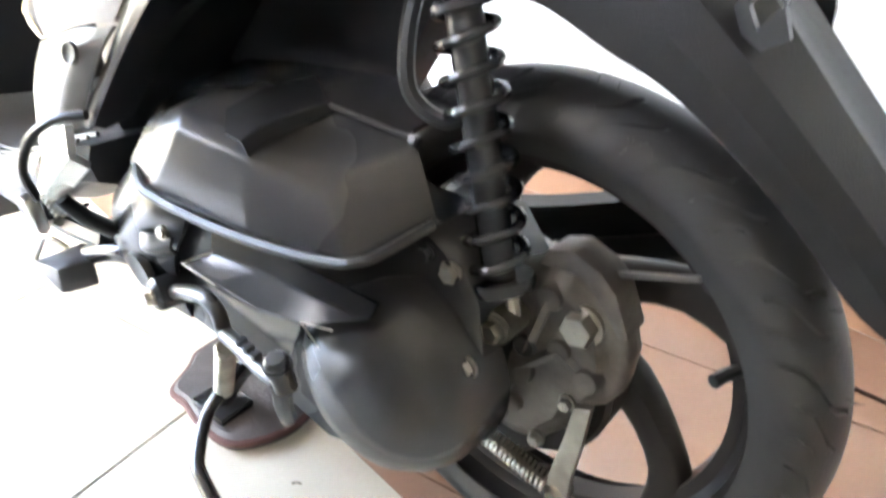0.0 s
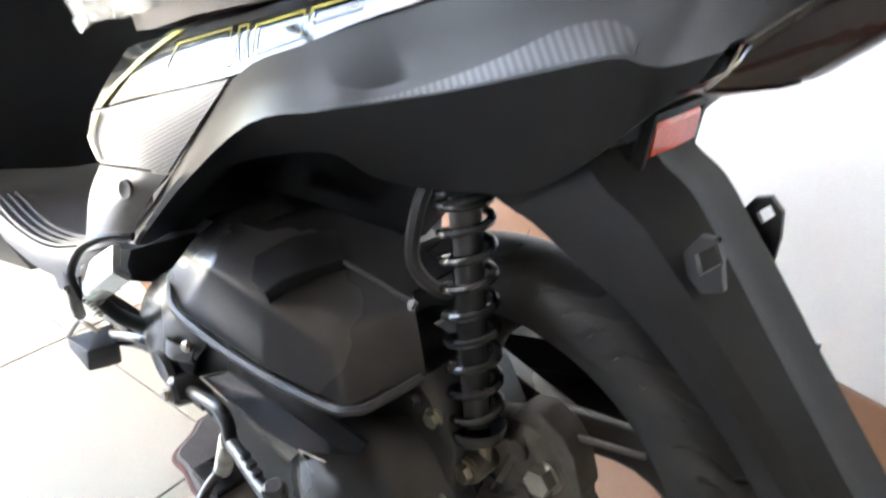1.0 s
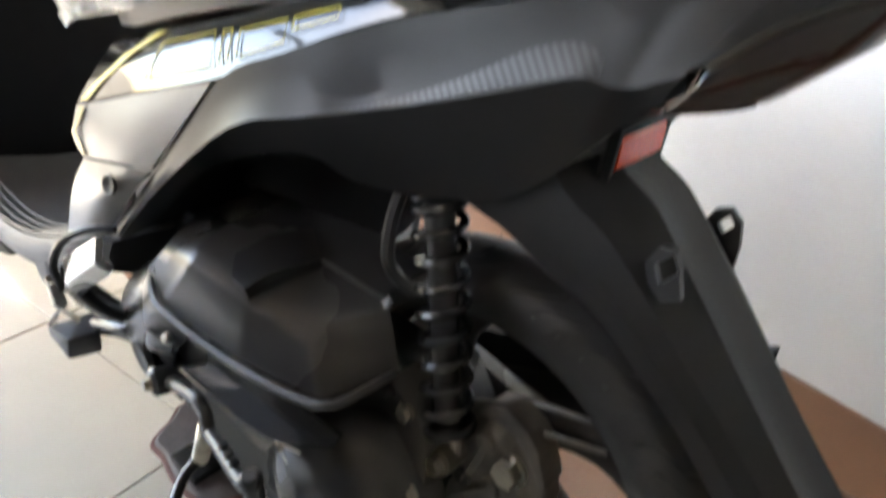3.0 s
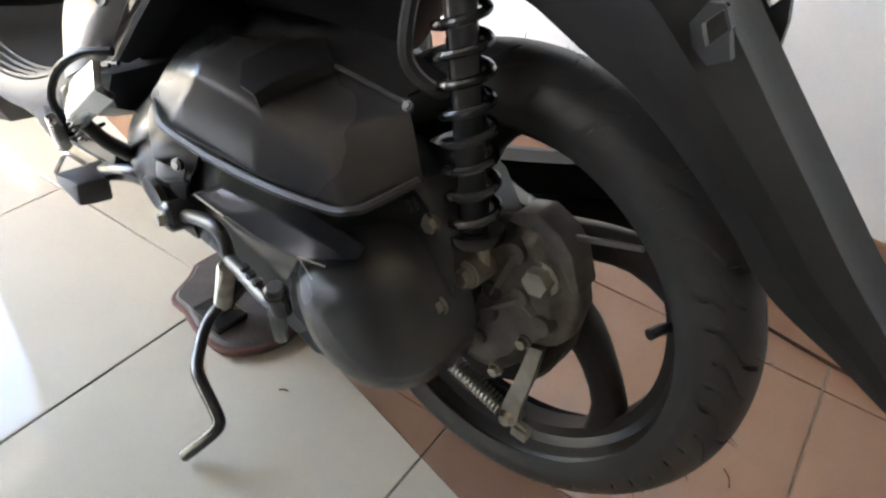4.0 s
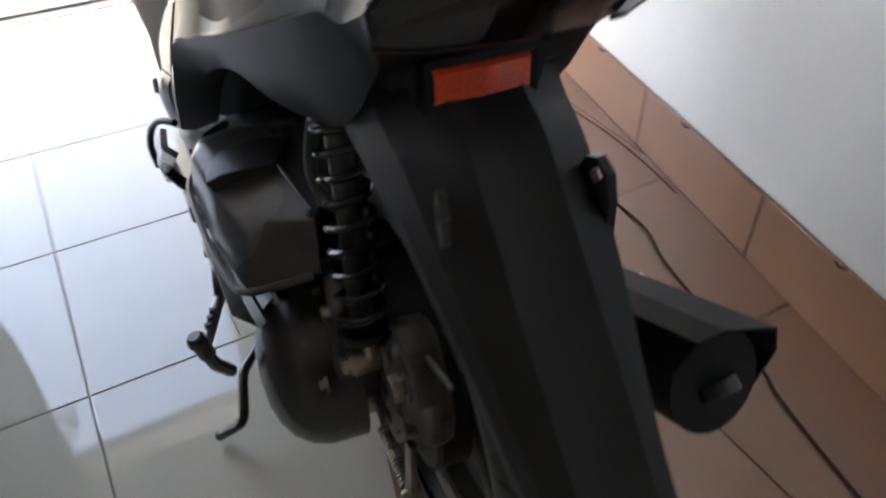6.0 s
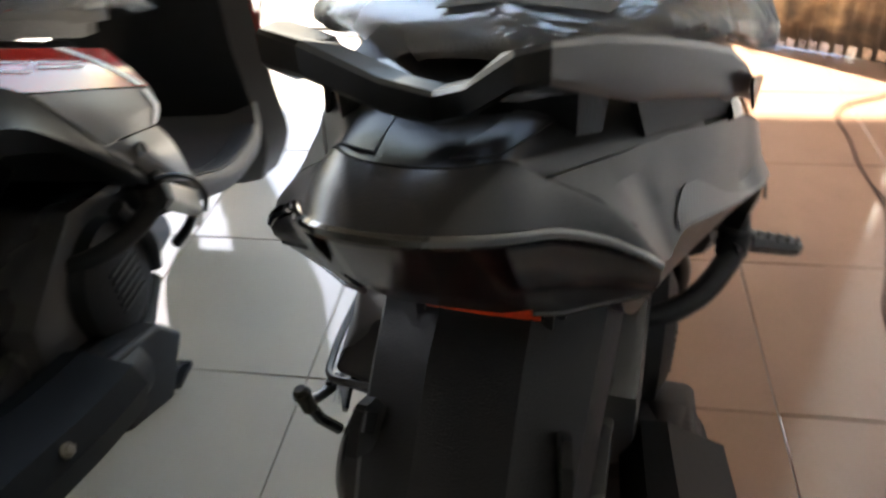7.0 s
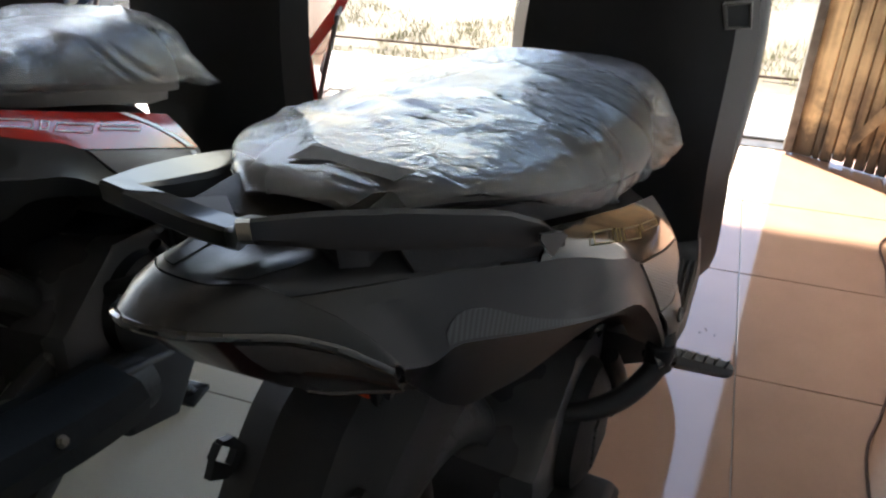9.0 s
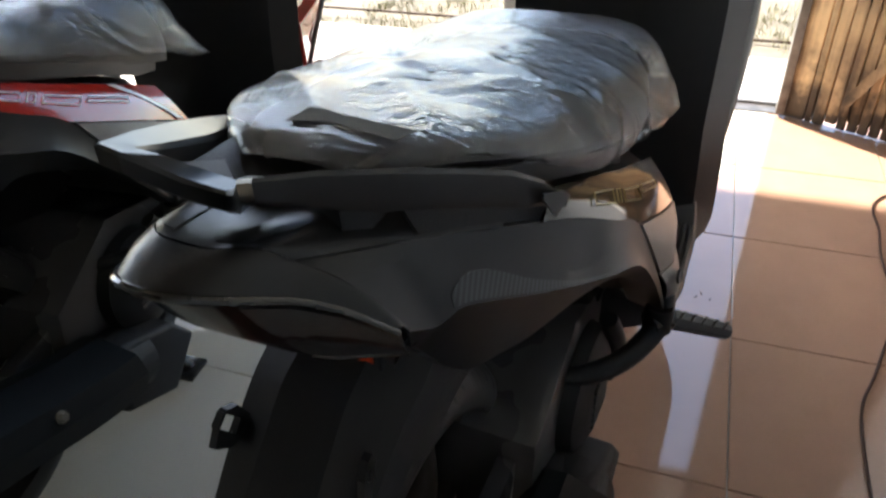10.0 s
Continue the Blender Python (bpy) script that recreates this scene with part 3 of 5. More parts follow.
def scooter(origin, yaw, paint, accent, mark, panel, dots, group, peg_out=True):
    root = tagged(new("motor_scooter"), group=group)
    turn = Matrix.Translation(PIVOT) @ pose(0, 0, 0, 0, 0, yaw) @ Matrix.Translation(-PIVOT)
    root.matrix_world = Matrix.Translation(origin) @ turn @ Matrix.Translation(BASE)
    # wheels
    wheel(root, "rear_wheel", AXLE)
    wheel(root, "front_wheel", (0.0, 0.03, 0.254), detail=False)

    # --- engine, left side ---
    case_o = [(-0.18, -0.828, 0.328), (-0.185, -0.818, 0.297), (-0.185, -0.84, 0.267), (-0.18, -0.888, 0.241), (-0.18, -0.936, 0.246), (-0.18, -1.013, 0.238), (-0.178, -1.085, 0.214), (-0.17, -1.125, 0.188), (-0.165, -1.186, 0.202), (-0.15, -1.229, 0.233), (-0.14, -1.252, 0.285), (-0.135, -1.257, 0.334), (-0.13, -1.246, 0.375), (-0.125, -1.218, 0.41), (-0.12, -1.193, 0.418), (-0.165, -1.157, 0.395), (-0.185, -1.063, 0.395), (-0.19, -0.95, 0.395), (-0.18, -0.901, 0.396)]
    mid_y, mid_z = -1.05, 0.31
    def case_ring(dx, k):
        return [(x + dx, mid_y + (y - mid_y) * k, mid_z + (z - mid_z) * k) for x, y, z in case_o]
    case = part("transmission_case", sheet([[(-0.02, y, z) for x, y, z in case_o], case_ring(0.022, 1.0), case_ring(0.008, 0.99), case_ring(0.003, 0.955), case_ring(0.005, 0.8)], ring=True, caps=True), M_CASE, root, "black cast belt drive cover with a dusty skin")
    part("case_nose", smooth_sheet([[(-0.160, -0.862, 0.385), (-0.185, -0.902, 0.402), (-0.196, -0.950, 0.400), (-0.190, -0.990, 0.398)],
                                    [(-0.172, -0.832, 0.345), (-0.197, -0.890, 0.368), (-0.207, -0.945, 0.376), (-0.200, -0.990, 0.372)],
                                    [(-0.172, -0.812, 0.296), (-0.197, -0.869, 0.319), (-0.206, -0.918, 0.330), (-0.194, -0.960, 0.330)],
                                    [(-0.166, -0.828, 0.256), (-0.187, -0.862, 0.270), (-0.196, -0.900, 0.279), (-0.186, -0.945, 0.282)],
                                    [(-0.150, -0.862, 0.232), (-0.170, -0.880, 0.240), (-0.180, -0.908, 0.247), (-0.178, -0.945, 0.246)]], 4, 4, 0.005), M_CASE, case, "smooth rounded nose of the belt cover")
    # Shallow dark disc: the recess's shade is in its colour.
    part("breather_hole", lathe([(0.0005, 0.002), (0.012, 0.002), (0.019, 0.004), (0.022, -0.003)], (-0.2015, -0.912, 0.301), (-1, 0.1, -0.12), 24), M_RUBBER, case, "oval recess with its shade put in as dark colour")
    part("case_scoop", smooth_sheet([[(-0.203, -0.925, 0.352), (-0.214, -0.950, 0.362), (-0.208, -0.984, 0.368)], [(-0.207, -0.925, 0.338), (-0.217, -0.952, 0.345), (-0.210, -0.982, 0.356)], [(-0.200, -0.930, 0.331), (-0.206, -0.955, 0.336), (-0.202, -0.980, 0.346)]], 3, 3, 0.003), M_CASE, case, "small raised scoop below the seam")
    bolt(case, (-0.212, -0.978, 0.372), (-1, -0.2, 0.2), 0.005, h=0.004)
    # clutch drum cover
    hub = (-0.135, -1.178, 0.285)
    part("clutch_cover", lathe([(0.001, 0.064), (0.030, 0.062), (0.052, 0.056), (0.070, 0.045), (0.083, 0.029), (0.090, 0.010), (0.092, -0.03)], hub, (-1, 0, 0), 60), M_CASE, case, "round domed black clutch cover")
    for k in range(16):
        a = math.radians(148 + k * 6.5)
        y, z = hub[1] - math.cos(a) * 0.0925, hub[2] - math.sin(a) * 0.0925
        part("cooling_fin", tube([(-0.115, y, z), (-0.156, hub[1] + (y - hub[1]) * 0.99, hub[2] + (z - hub[2]) * 0.99)], 0.0022, 5), M_CASE, case)
    # strake running from the kick shaft to the drum
    part("case_strake", facets([[(-0.190, -1.018, 0.392), (-0.190, -1.085, 0.392), (-0.188, -1.150, 0.390), (-0.180, -1.195, 0.384)],
                                [(-0.200, -1.028, 0.366), (-0.197, -1.084, 0.372), (-0.194, -1.150, 0.374), (-0.186, -1.192, 0.372)],
                                [(-0.219, -1.012, 0.360), (-0.215, -1.052, 0.353), (-0.213, -1.095, 0.350), (-0.2105, -1.146, 0.3590)],
                                [(-0.188, -0.972, 0.314), (-0.185, -1.010, 0.304), (-0.182, -1.050, 0.292), (-0.178, -1.090, 0.276)]], 0.004, 0.0025), M_SATIN, case, "glossy black raised strake")
    # Thin bright steel lines stand in for short highlights on the strake's edges.
    for p in ([(-0.220, -1.013, 0.361), (-0.2005, -1.028, 0.3675)], [(-0.220, -1.012, 0.360), (-0.216, -1.050, 0.3535)], [(-0.2110, -1.146, 0.3607), (-0.2070, -1.1595, 0.3417)], [(-0.2110, -1.146, 0.3607), (-0.2050, -1.173, 0.3635)]):
        part("strake_edge", tube(p, 0.0008, 5), M_STEEL, case, "edge highlight put in as bright steel")
    for p in ((-0.121, -1.216, 0.391), (-0.141, -1.249, 0.330), (-0.124, -1.226, 0.212)):
        bolt(case, p)
    bolt(case, (-0.124, -1.195, 0.402), r=0.006, mat=M_CASE)
    # air filter box: a low side facet, a broad chamfer, a flat top
    box = part("air_filter_box", facets([[(-0.150, -0.905, 0.398), (-0.180, -0.960, 0.396), (-0.180, -1.085, 0.398), (-0.170, -1.170, 0.404), (-0.100, -1.190, 0.415)],
                                         [(-0.193, -0.910, 0.408), (-0.213, -0.970, 0.408), (-0.208, -1.087, 0.412), (-0.194, -1.180, 0.420), (-0.120, -1.200, 0.428)],
                                         [(-0.195, -0.952, 0.456), (-0.207, -1.012, 0.475), (-0.194, -1.080, 0.466), (-0.174, -1.145, 0.451), (-0.116, -1.188, 0.450)],
                                         [(-0.184, -0.948, 0.464), (-0.192, -1.003, 0.484), (-0.176, -1.070, 0.474), (-0.154, -1.138, 0.465), (-0.114, -1.174, 0.479)],
                                         [(-0.150, -0.938, 0.474), (-0.150, -0.990, 0.486), (-0.146, -1.056, 0.484), (-0.124, -1.100, 0.490), (-0.100, -1.158, 0.483)],
                                         [(-0.070, -0.930, 0.480), (-0.070, -0.990, 0.492), (-0.070, -1.056, 0.500), (-0.060, -1.100, 0.502), (-0.050, -1.160, 0.488)]], 0.004, 0.005), M_CASE, root, "matte black plastic air filter box with a broad chamfer")
    part("box_seam", tube([(-0.190, -0.922, 0.413), (-0.206, -0.945, 0.412), (-0.2165, -0.977, 0.410), (-0.214, -1.057, 0.409), (-0.209, -1.123, 0.414), (-0.2005, -1.172, 0.419), (-0.194, -1.187, 0.423), (-0.180, -1.195, 0.425), (-0.128, -1.202, 0.431)], 0.0042, 6, n=4), M_GREYPLASTIC, box, "raised grey seam lip")
    part("intake_snorkel", facets([[(-0.105, -1.060, 0.503), (-0.140, -1.040, 0.497), (-0.178, -1.040, 0.490), (-0.196, -1.060, 0.482)],
                                   [(-0.128, -1.098, 0.4975), (-0.155, -1.091, 0.4945), (-0.182, -1.083, 0.489), (-0.199, -1.082, 0.483)],
                                   [(-0.124, -1.101, 0.488), (-0.150, -1.093, 0.484), (-0.178, -1.085, 0.476), (-0.192, -1.080, 0.468)]], 0.003, 0.002), M_PLASTIC, box, "black intake snorkel lip")
    part("box_rib", tube([(-0.127, -1.099, 0.4945), (-0.121, -1.128, 0.490), (-0.116, -1.156, 0.4855), (-0.114, -1.168, 0.485)], 0.0022, 6), M_GREYPLASTIC, box)
    bolt(box, (-0.116, -1.173, 0.484), (-1, 0, 0.8), 0.004, M_CASE, 0.004)
    part("drain_hose", tube([(-0.085, -1.150, 0.590), (-0.100, -1.152, 0.555), (-0.106, -1.160, 0.515), (-0.098, -1.188, 0.498), (-0.085, -1.205, 0.515)], 0.0065, 8, n=5), M_RUBBER, box, "curved black rubber hose")
    # gear case and brake
    g_o = [(-1.224, 0.207), (-1.215, 0.284), (-1.205, 0.325), (-1.225, 0.373), (-1.258, 0.393), (-1.275, 0.412), (-1.297, 0.416), (-1.319, 0.400), (-1.337, 0.373), (-1.348, 0.342), (-1.346, 0.306), (-1.336, 0.287), (-1.318, 0.274), (-1.308, 0.245), (-1.283, 0.212), (-1.255, 0.204)]
    def g_ring(k):
        return [(-1.272 + (y + 1.272) * k, 0.312 + (z - 0.312) * k) for y, z in g_o]
    gear = part("gear_case", stack([(-0.040, g_ring(0.97)), (-0.056, g_o), (-0.066, g_ring(0.96)), (-0.070, g_ring(0.84)), (-0.082, g_ring(0.74))], bevel=0.006, seg=2), M_ALU, root, "stained bare cast aluminium gear case")
    part("brake_drum", lathe([(0.001, -0.055), (0.086, -0.055), (0.090, -0.050), (0.090, -0.018), (0.070, -0.012), (0.001, -0.012)], AXLE, (1, 0, 0), 48), M_RIM, root, "dark brake drum behind the gear case")
    part("gear_flange", slab([(-1.262, 0.398), (-1.272, 0.414), (-1.291, 0.421), (-1.316, 0.412), (-1.330, 0.399), (-1.346, 0.366), (-1.338, 0.362), (-1.318, 0.388), (-1.296, 0.402), (-1.276, 0.400)], "x", -0.077, -0.045, 0.004), M_ALU, gear, "pale bare casting edge")
    part("filler_bolt", join(lathe([(0.0005, 0.012), (0.0125, 0.012), (0.014, 0.010), (0.014, 0.0)], (-0.080, -1.310, 0.364), (-1, 0, 0), 6), lathe([(0.017, 0.0), (0.017, -0.004)], (-0.080, -1.310, 0.364), (-1, 0, 0), 20, cap=True)), M_STEEL, gear, "large brass-tinted hexagon bolt")
    for y, z, r in ((-1.262, 0.300, 0.014), (-1.322, 0.318, 0.010), (-1.282, 0.378, 0.010), (-1.245, 0.245, 0.011), (-1.296, 0.335, 0.009), (-1.262, 0.262, 0.008)):
        part("boss", lathe([(0.001, 0.007), (r, 0.006), (r * 1.35, -0.004)], (-0.080, y, z), (-1, 0, 0), 20), M_ALU, gear)
    for p, q in (((-0.082, -1.245, 0.245), (-0.082, -1.262, 0.300)), ((-0.082, -1.262, 0.300), (-0.082, -1.296, 0.335)), ((-0.082, -1.296, 0.335), (-0.080, -1.322, 0.318)), ((-0.080, -1.262, 0.300), (-0.082, -1.282, 0.378))):
        part("web", tube([p, q], 0.0055, 6), M_ALU, gear)
    # Dark disc in place of a hole, coloured like the shade inside.
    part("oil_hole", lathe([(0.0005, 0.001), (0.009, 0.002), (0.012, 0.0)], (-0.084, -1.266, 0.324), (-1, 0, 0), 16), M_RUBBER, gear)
    bolt(gear, (-0.083, -1.310, 0.289), r=0.006)
    bolt(gear, (-0.083, -1.288, 0.235), r=0.006)
    part("bracket_bar", slab([(-1.305, 0.402), (-1.378, 0.428), (-1.380, 0.424), (-1.305, 0.396)], "x", -0.060, -0.056, 0.001), M_ALU, gear, "bright flat bar")
    arm = part("brake_arm", slab([(-1.316, 0.288), (-1.331, 0.294), (-1.329, 0.249), (-1.325, 0.209), (-1.325, 0.186), (-1.314, 0.171), (-1.302, 0.180), (-1.306, 0.214), (-1.312, 0.250)], "x", -0.084, -0.076, 0.002), M_STEEL, root, "zinc plated brake arm")
    part("adjuster", join(lathe([(0.0005, 0.008), (0.006, 0.008), (0.008, 0.004), (0.0115, 0.0), (0.0115, -0.014), (0.0005, -0.014)], (-0.082, -1.313, 0.183), (-1, 0, 0), 20), block((-0.086, -1.339, 0.167), (-0.072, -1.321, 0.179), 0.002)), M_STEEL, arm)
    part("brake_spring", coil((-0.080, -1.229, 0.204), (-0.080, -1.302, 0.187), 0.0085, 0.0016, 15, 14, 5), M_STEEL, root, "thin steel brake return spring")
    part("brake_rod", tube([(-0.080, -1.0, 0.215), (-0.084, -1.15, 0.210), (-0.080, -1.24, 0.203), (-0.080, -1.335, 0.178)], 0.0025, 6, n=3), M_STEEL, root)
    # kick starter
    kick = part("kick_starter", tube([(-0.195, -0.945, 0.286), (-0.205, -0.985, 0.311), (-0.211, -1.025, 0.327), (-0.214, -1.046, 0.322), (-0.217, -1.056, 0.308), (-0.224, -1.080, 0.314), (-0.240, -1.136, 0.326), (-0.246, -1.160, 0.338)], 0.0072, 10, 0.0066, n=4), M_CASE, root, "folded grey kick start lever")
    part("pivot", lathe([(0.0005, 0.010), (0.013, 0.010), (0.017, 0.006), (0.017, -0.03)], (-0.203, -0.944, 0.290), (-0.95, 0.2, 0), 20), M_CASE, kick)
    bolt(kick, (-0.214, -0.943, 0.290), (-0.95, 0.2, 0), 0.007)
    part("knuckle", join(lathe([(0.0005, 0.012), (0.0065, 0.012), (0.0092, 0.009), (0.0092, -0.020), (0.0005, -0.020)], (-0.248, -1.163, 0.350), (-0.25, 0, 1), 18), lathe([(0.0108, 0.005), (0.0108, 0.001)], (-0.248, -1.163, 0.350), (-0.25, 0, 1), 18, cap=True)), M_CASE, kick, "dark steel knuckle of the folding pedal")
    part("pedal_bar", tube([(-0.246, -1.160, 0.335), (-0.240, -1.154, 0.305), (-0.226, -1.140, 0.272)], 0.0075, 8), M_BLACKSTEEL, kick)
    for s in (0.25, 0.5, 0.75):
        part("step_notch", block((-0.224 - 0.016 * s - 0.004, -1.080 - 0.056 * s - 0.003, 0.318 + 0.012 * s), (-0.224 - 0.016 * s + 0.004, -1.080 - 0.056 * s + 0.003, 0.3255 + 0.012 * s), 0.001), M_CASE, kick)

    # engine block, dark bulk between the wheels
    bulk = [(-0.72, 0.24), (-1.05, 0.21), (-1.12, 0.24), (-1.10, 0.36), (-0.95, 0.44), (-0.74, 0.40)]
    part("engine_block", stack([(-0.10, bulk), (0.115, bulk)], bevel=0.015), M_CASE, root)
    swing_o = [(-0.98, 0.27), (-1.27, 0.25), (-1.29, 0.285), (-1.25, 0.31), (-0.98, 0.35)]
    part("swing_arm", stack([(0.065, swing_o), (0.09, swing_o)], bevel=0.006), M_CASE, root)

    # shock absorber
    s0, s1 = Vector((-0.077, -1.160, 0.660)), Vector((-0.096, -1.254, 0.352))
    ax = (s1 - s0).normalized()
    shock = part("shock_absorber", tube([s0, s0 + ax * 0.12, s0 + ax * 0.285], 0.0135, 16), M_CASE, root, "rear shock absorber with grey damper rod")
    part("coil_spring", coil(s0 + ax * 0.035, s0 + ax * 0.285, 0.0215, 0.0042, 10.6, 24, 9), M_BLACKSTEEL, shock, "glossy black coil spring")
    part("coil_end", coil(s0 + ax * 0.040, s0 + ax * 0.092, 0.0215, 0.0040, 4.5, 24, 9), M_BLACKSTEEL, shock, "close wound upper end of the spring")
    for d in (0.028, 0.290):
        part("spring_seat", lathe([(0.001, -0.004), (0.0255, -0.004), (0.027, 0.0), (0.0255, 0.006), (0.001, 0.006)], s0 + ax * d, ax, 28), M_BLACKSTEEL, shock)
    part("fork_eye", join(tube([s0 + ax * 0.293 + Vector((0, -0.008, 0)), s1 + Vector((0, -0.008, 0))], 0.006, 8), tube([s0 + ax * 0.293 + Vector((0, 0.008, 0)), s1 + Vector((0, 0.008, 0))], 0.006, 8), lathe([(0.006, -0.012), (0.014, -0.012), (0.014, 0.016), (0.006, 0.016)], s1, (-1, 0, 0), 20)), M_STEEL, shock, "steel lower fork eye")
    bolt(shock, s1 + Vector((-0.018, 0.0, 0.0)), (-1, 0, 0), 0.0095, h=0.009)
    part("shock_mount", block((-0.105, -1.195, 0.640), (-0.05, -1.145, 0.69), 0.006), M_PLASTIC, root)

    # stands
    stand = part("centre_stand", join(tube([(-0.085, -0.97, 0.20), (-0.10, -0.90, 0.10), (-0.105, -0.86, 0.032)], 0.012, 10, n=3), tube([(0.085, -0.97, 0.20), (0.10, -0.90, 0.10), (0.105, -0.86, 0.032)], 0.012, 10, n=3), tube([(-0.093, -0.935, 0.145), (0.093, -0.935, 0.145)], 0.010, 10), tube([(-0.09, -0.97, 0.2), (0.09, -0.97, 0.2)], 0.012, 10)), M_BLACKSTEEL, root, "black steel centre stand, lowered")
    part("stand_foot", block((-0.13, -0.89, 0.022), (-0.08, -0.83, 0.034), 0.003), M_BLACKSTEEL, stand)
    part("stand_foot", block((0.08, -0.89, 0.022), (0.13, -0.83, 0.034), 0.003), M_BLACKSTEEL, stand)
    part("stand_lever", tube([(-0.100, -0.910, 0.118), (-0.141, -0.921, 0.110), (-0.169, -0.926, 0.095), (-0.204, -0.955, 0.082), (-0.217, -0.975, 0.078), (-0.228, -1.020, 0.062), (-0.234, -1.033, 0.054), (-0.246, -1.029, 0.040), (-0.271, -1.012, 0.011)], 0.0078, 10, 0.0078, n=4), M_BLACKSTEEL, stand, "bent black foot lever")
    part("stand_spring", coil((-0.152, -0.955, 0.198), (-0.140, -0.922, 0.112), 0.0095, 0.0020, 16, 14, 5), M_STEEL, stand, "bright steel return spring")
    side = part("side_stand", tube([(-0.150, -0.900, 0.250), (-0.172, -0.845, 0.275), (-0.180, -0.795, 0.262), (-0.182, -0.755, 0.240)], 0.012, 10, n=3), M_BLACKSTEEL, root, "folded black side stand")
    plate_rows = [[(-0.176, -0.748, 0.256), (-0.200, -0.742, 0.252), (-0.228, -0.733, 0.248)], [(-0.188, -0.786, 0.252), (-0.206, -0.786, 0.255), (-0.227, -0.785, 0.257)], [(-0.184, -0.780, 0.214), (-0.205, -0.781, 0.218), (-0.227, -0.782, 0.224)], [(-0.176, -0.748, 0.222), (-0.200, -0.742, 0.224), (-0.228, -0.735, 0.234)]]
    plate_bm = sheet(list(zip(*plate_rows)), ring=True, caps=True)
    bmesh.ops.bevel(plate_bm, geom=plate_bm.edges[:], offset=0.004, segments=2, profile=0.5, affect="EDGES", clamp_overlap=True)
    part("stand_plate", sharpen(plate_bm), M_GREYPLASTIC, side, "rounded grey foot block")
    part("stand_hook", tube([(-0.226, -0.736, 0.250), (-0.222, -0.755, 0.278), (-0.220, -0.767, 0.287), (-0.212, -0.788, 0.280)], 0.0028, 6, n=3), M_STEEL, side)
    part("stand_spring", coil((-0.234, -0.782, 0.346), (-0.228, -0.780, 0.305), 0.0065, 0.0016, 11, 12, 5), M_STEEL, side, "small bright stand spring")

    # --- bodywork ---
    front = [[(-0.206, -0.869, 0.436), (-0.207, -0.875, 0.438), (-0.208, -0.883, 0.441), (-0.207, -0.890, 0.442), (-0.190, -0.876, 0.430)],
             [(-0.200, -0.948, 0.538), (-0.202, -0.955, 0.539), (-0.204, -0.962, 0.538), (-0.203, -0.967, 0.534), (-0.180, -0.944, 0.514)],
             [(-0.182, -1.020, 0.645), (-0.184, -1.028, 0.637), (-0.187, -1.038, 0.626), (-0.194, -1.052, 0.619), (-0.165, -1.007, 0.565)],
             [(-0.170, -1.085, 0.686), (-0.172, -1.093, 0.676), (-0.175, -1.101, 0.663), (-0.181, -1.115, 0.647), (-0.150, -1.093, 0.601)],
             [(-0.156, -1.131, 0.713), (-0.158, -1.137, 0.695), (-0.161, -1.147, 0.670), (-0.167, -1.156, 0.663), (-0.130, -1.126, 0.588)],
             [(-0.143, -1.174, 0.733), (-0.145, -1.180, 0.714), (-0.148, -1.188, 0.692), (-0.152, -1.197, 0.680), (-0.116, -1.170, 0.591)]]
    rear = [[(-0.130, -1.213, 0.749), (-0.132, -1.219, 0.731), (-0.134, -1.226, 0.715), (-0.138, -1.235, 0.697), (-0.104, -1.208, 0.600)],
            [(-0.116, -1.248, 0.762), (-0.118, -1.254, 0.746), (-0.120, -1.258, 0.736), (-0.124, -1.271, 0.714), (-0.094, -1.244, 0.611)],
            [(-0.102, -1.281, 0.775), (-0.104, -1.287, 0.759), (-0.106, -1.291, 0.751), (-0.113, -1.302, 0.728), (-0.087, -1.276, 0.638)],
            [(-0.090, -1.306, 0.783), (-0.094, -1.314, 0.771), (-0.095, -1.320, 0.766), (-0.108, -1.317, 0.727), (-0.083, -1.300, 0.669)],
            [(-0.0745, -1.342, 0.794), (-0.0815, -1.344, 0.785), (-0.0875, -1.337, 0.770), (-0.1055, -1.333, 0.731), (-0.081, -1.316, 0.690)],
            [(-0.0490, -1.392, 0.809), (-0.0685, -1.380, 0.794), (-0.0865, -1.369, 0.774), (-0.1000, -1.357, 0.745), (-0.0935, -1.345, 0.720)]]
    rows = front + rear
    rows = [[Vector(r[0]) + Vector((0.022, 0, 0.002))] + [Vector(p) for p in r] + [Vector(r[4]) + Vector((0.03, 0, 0.006))] for r in rows]
    grid = list(zip(*[spline(col, 4) for col in zip(*rows)]))
    covers = both("side_cover", sharpen(sheet(grid, 0.004), 16), M_PLASTIC, root, "matte black rear side cover with a long crease")
    # carbon pattern strip on the cover, fading out towards the front
    strip = []
    for i in range(12, 35):
        a, b = Vector(grid[i][3]), Vector(grid[i][4])
        k = min(1.0, (i - 12) / 17, (35.5 - i) / 4)
        lift = Vector((-0.0009, -0.0002, 0.0002))
        strip.append([b.lerp(a, 0.10 + 0.82 * k * f) + lift for f in (0.0, 0.33, 0.66, 1.0)])
    for bm, cover_ob in zip((sheet(strip, 0.0005), flip(sheet(strip, 0.0005))), covers):
        part("cover_strip", bm, M_CARBON, cover_ob, "carbon patterned grey inlay")
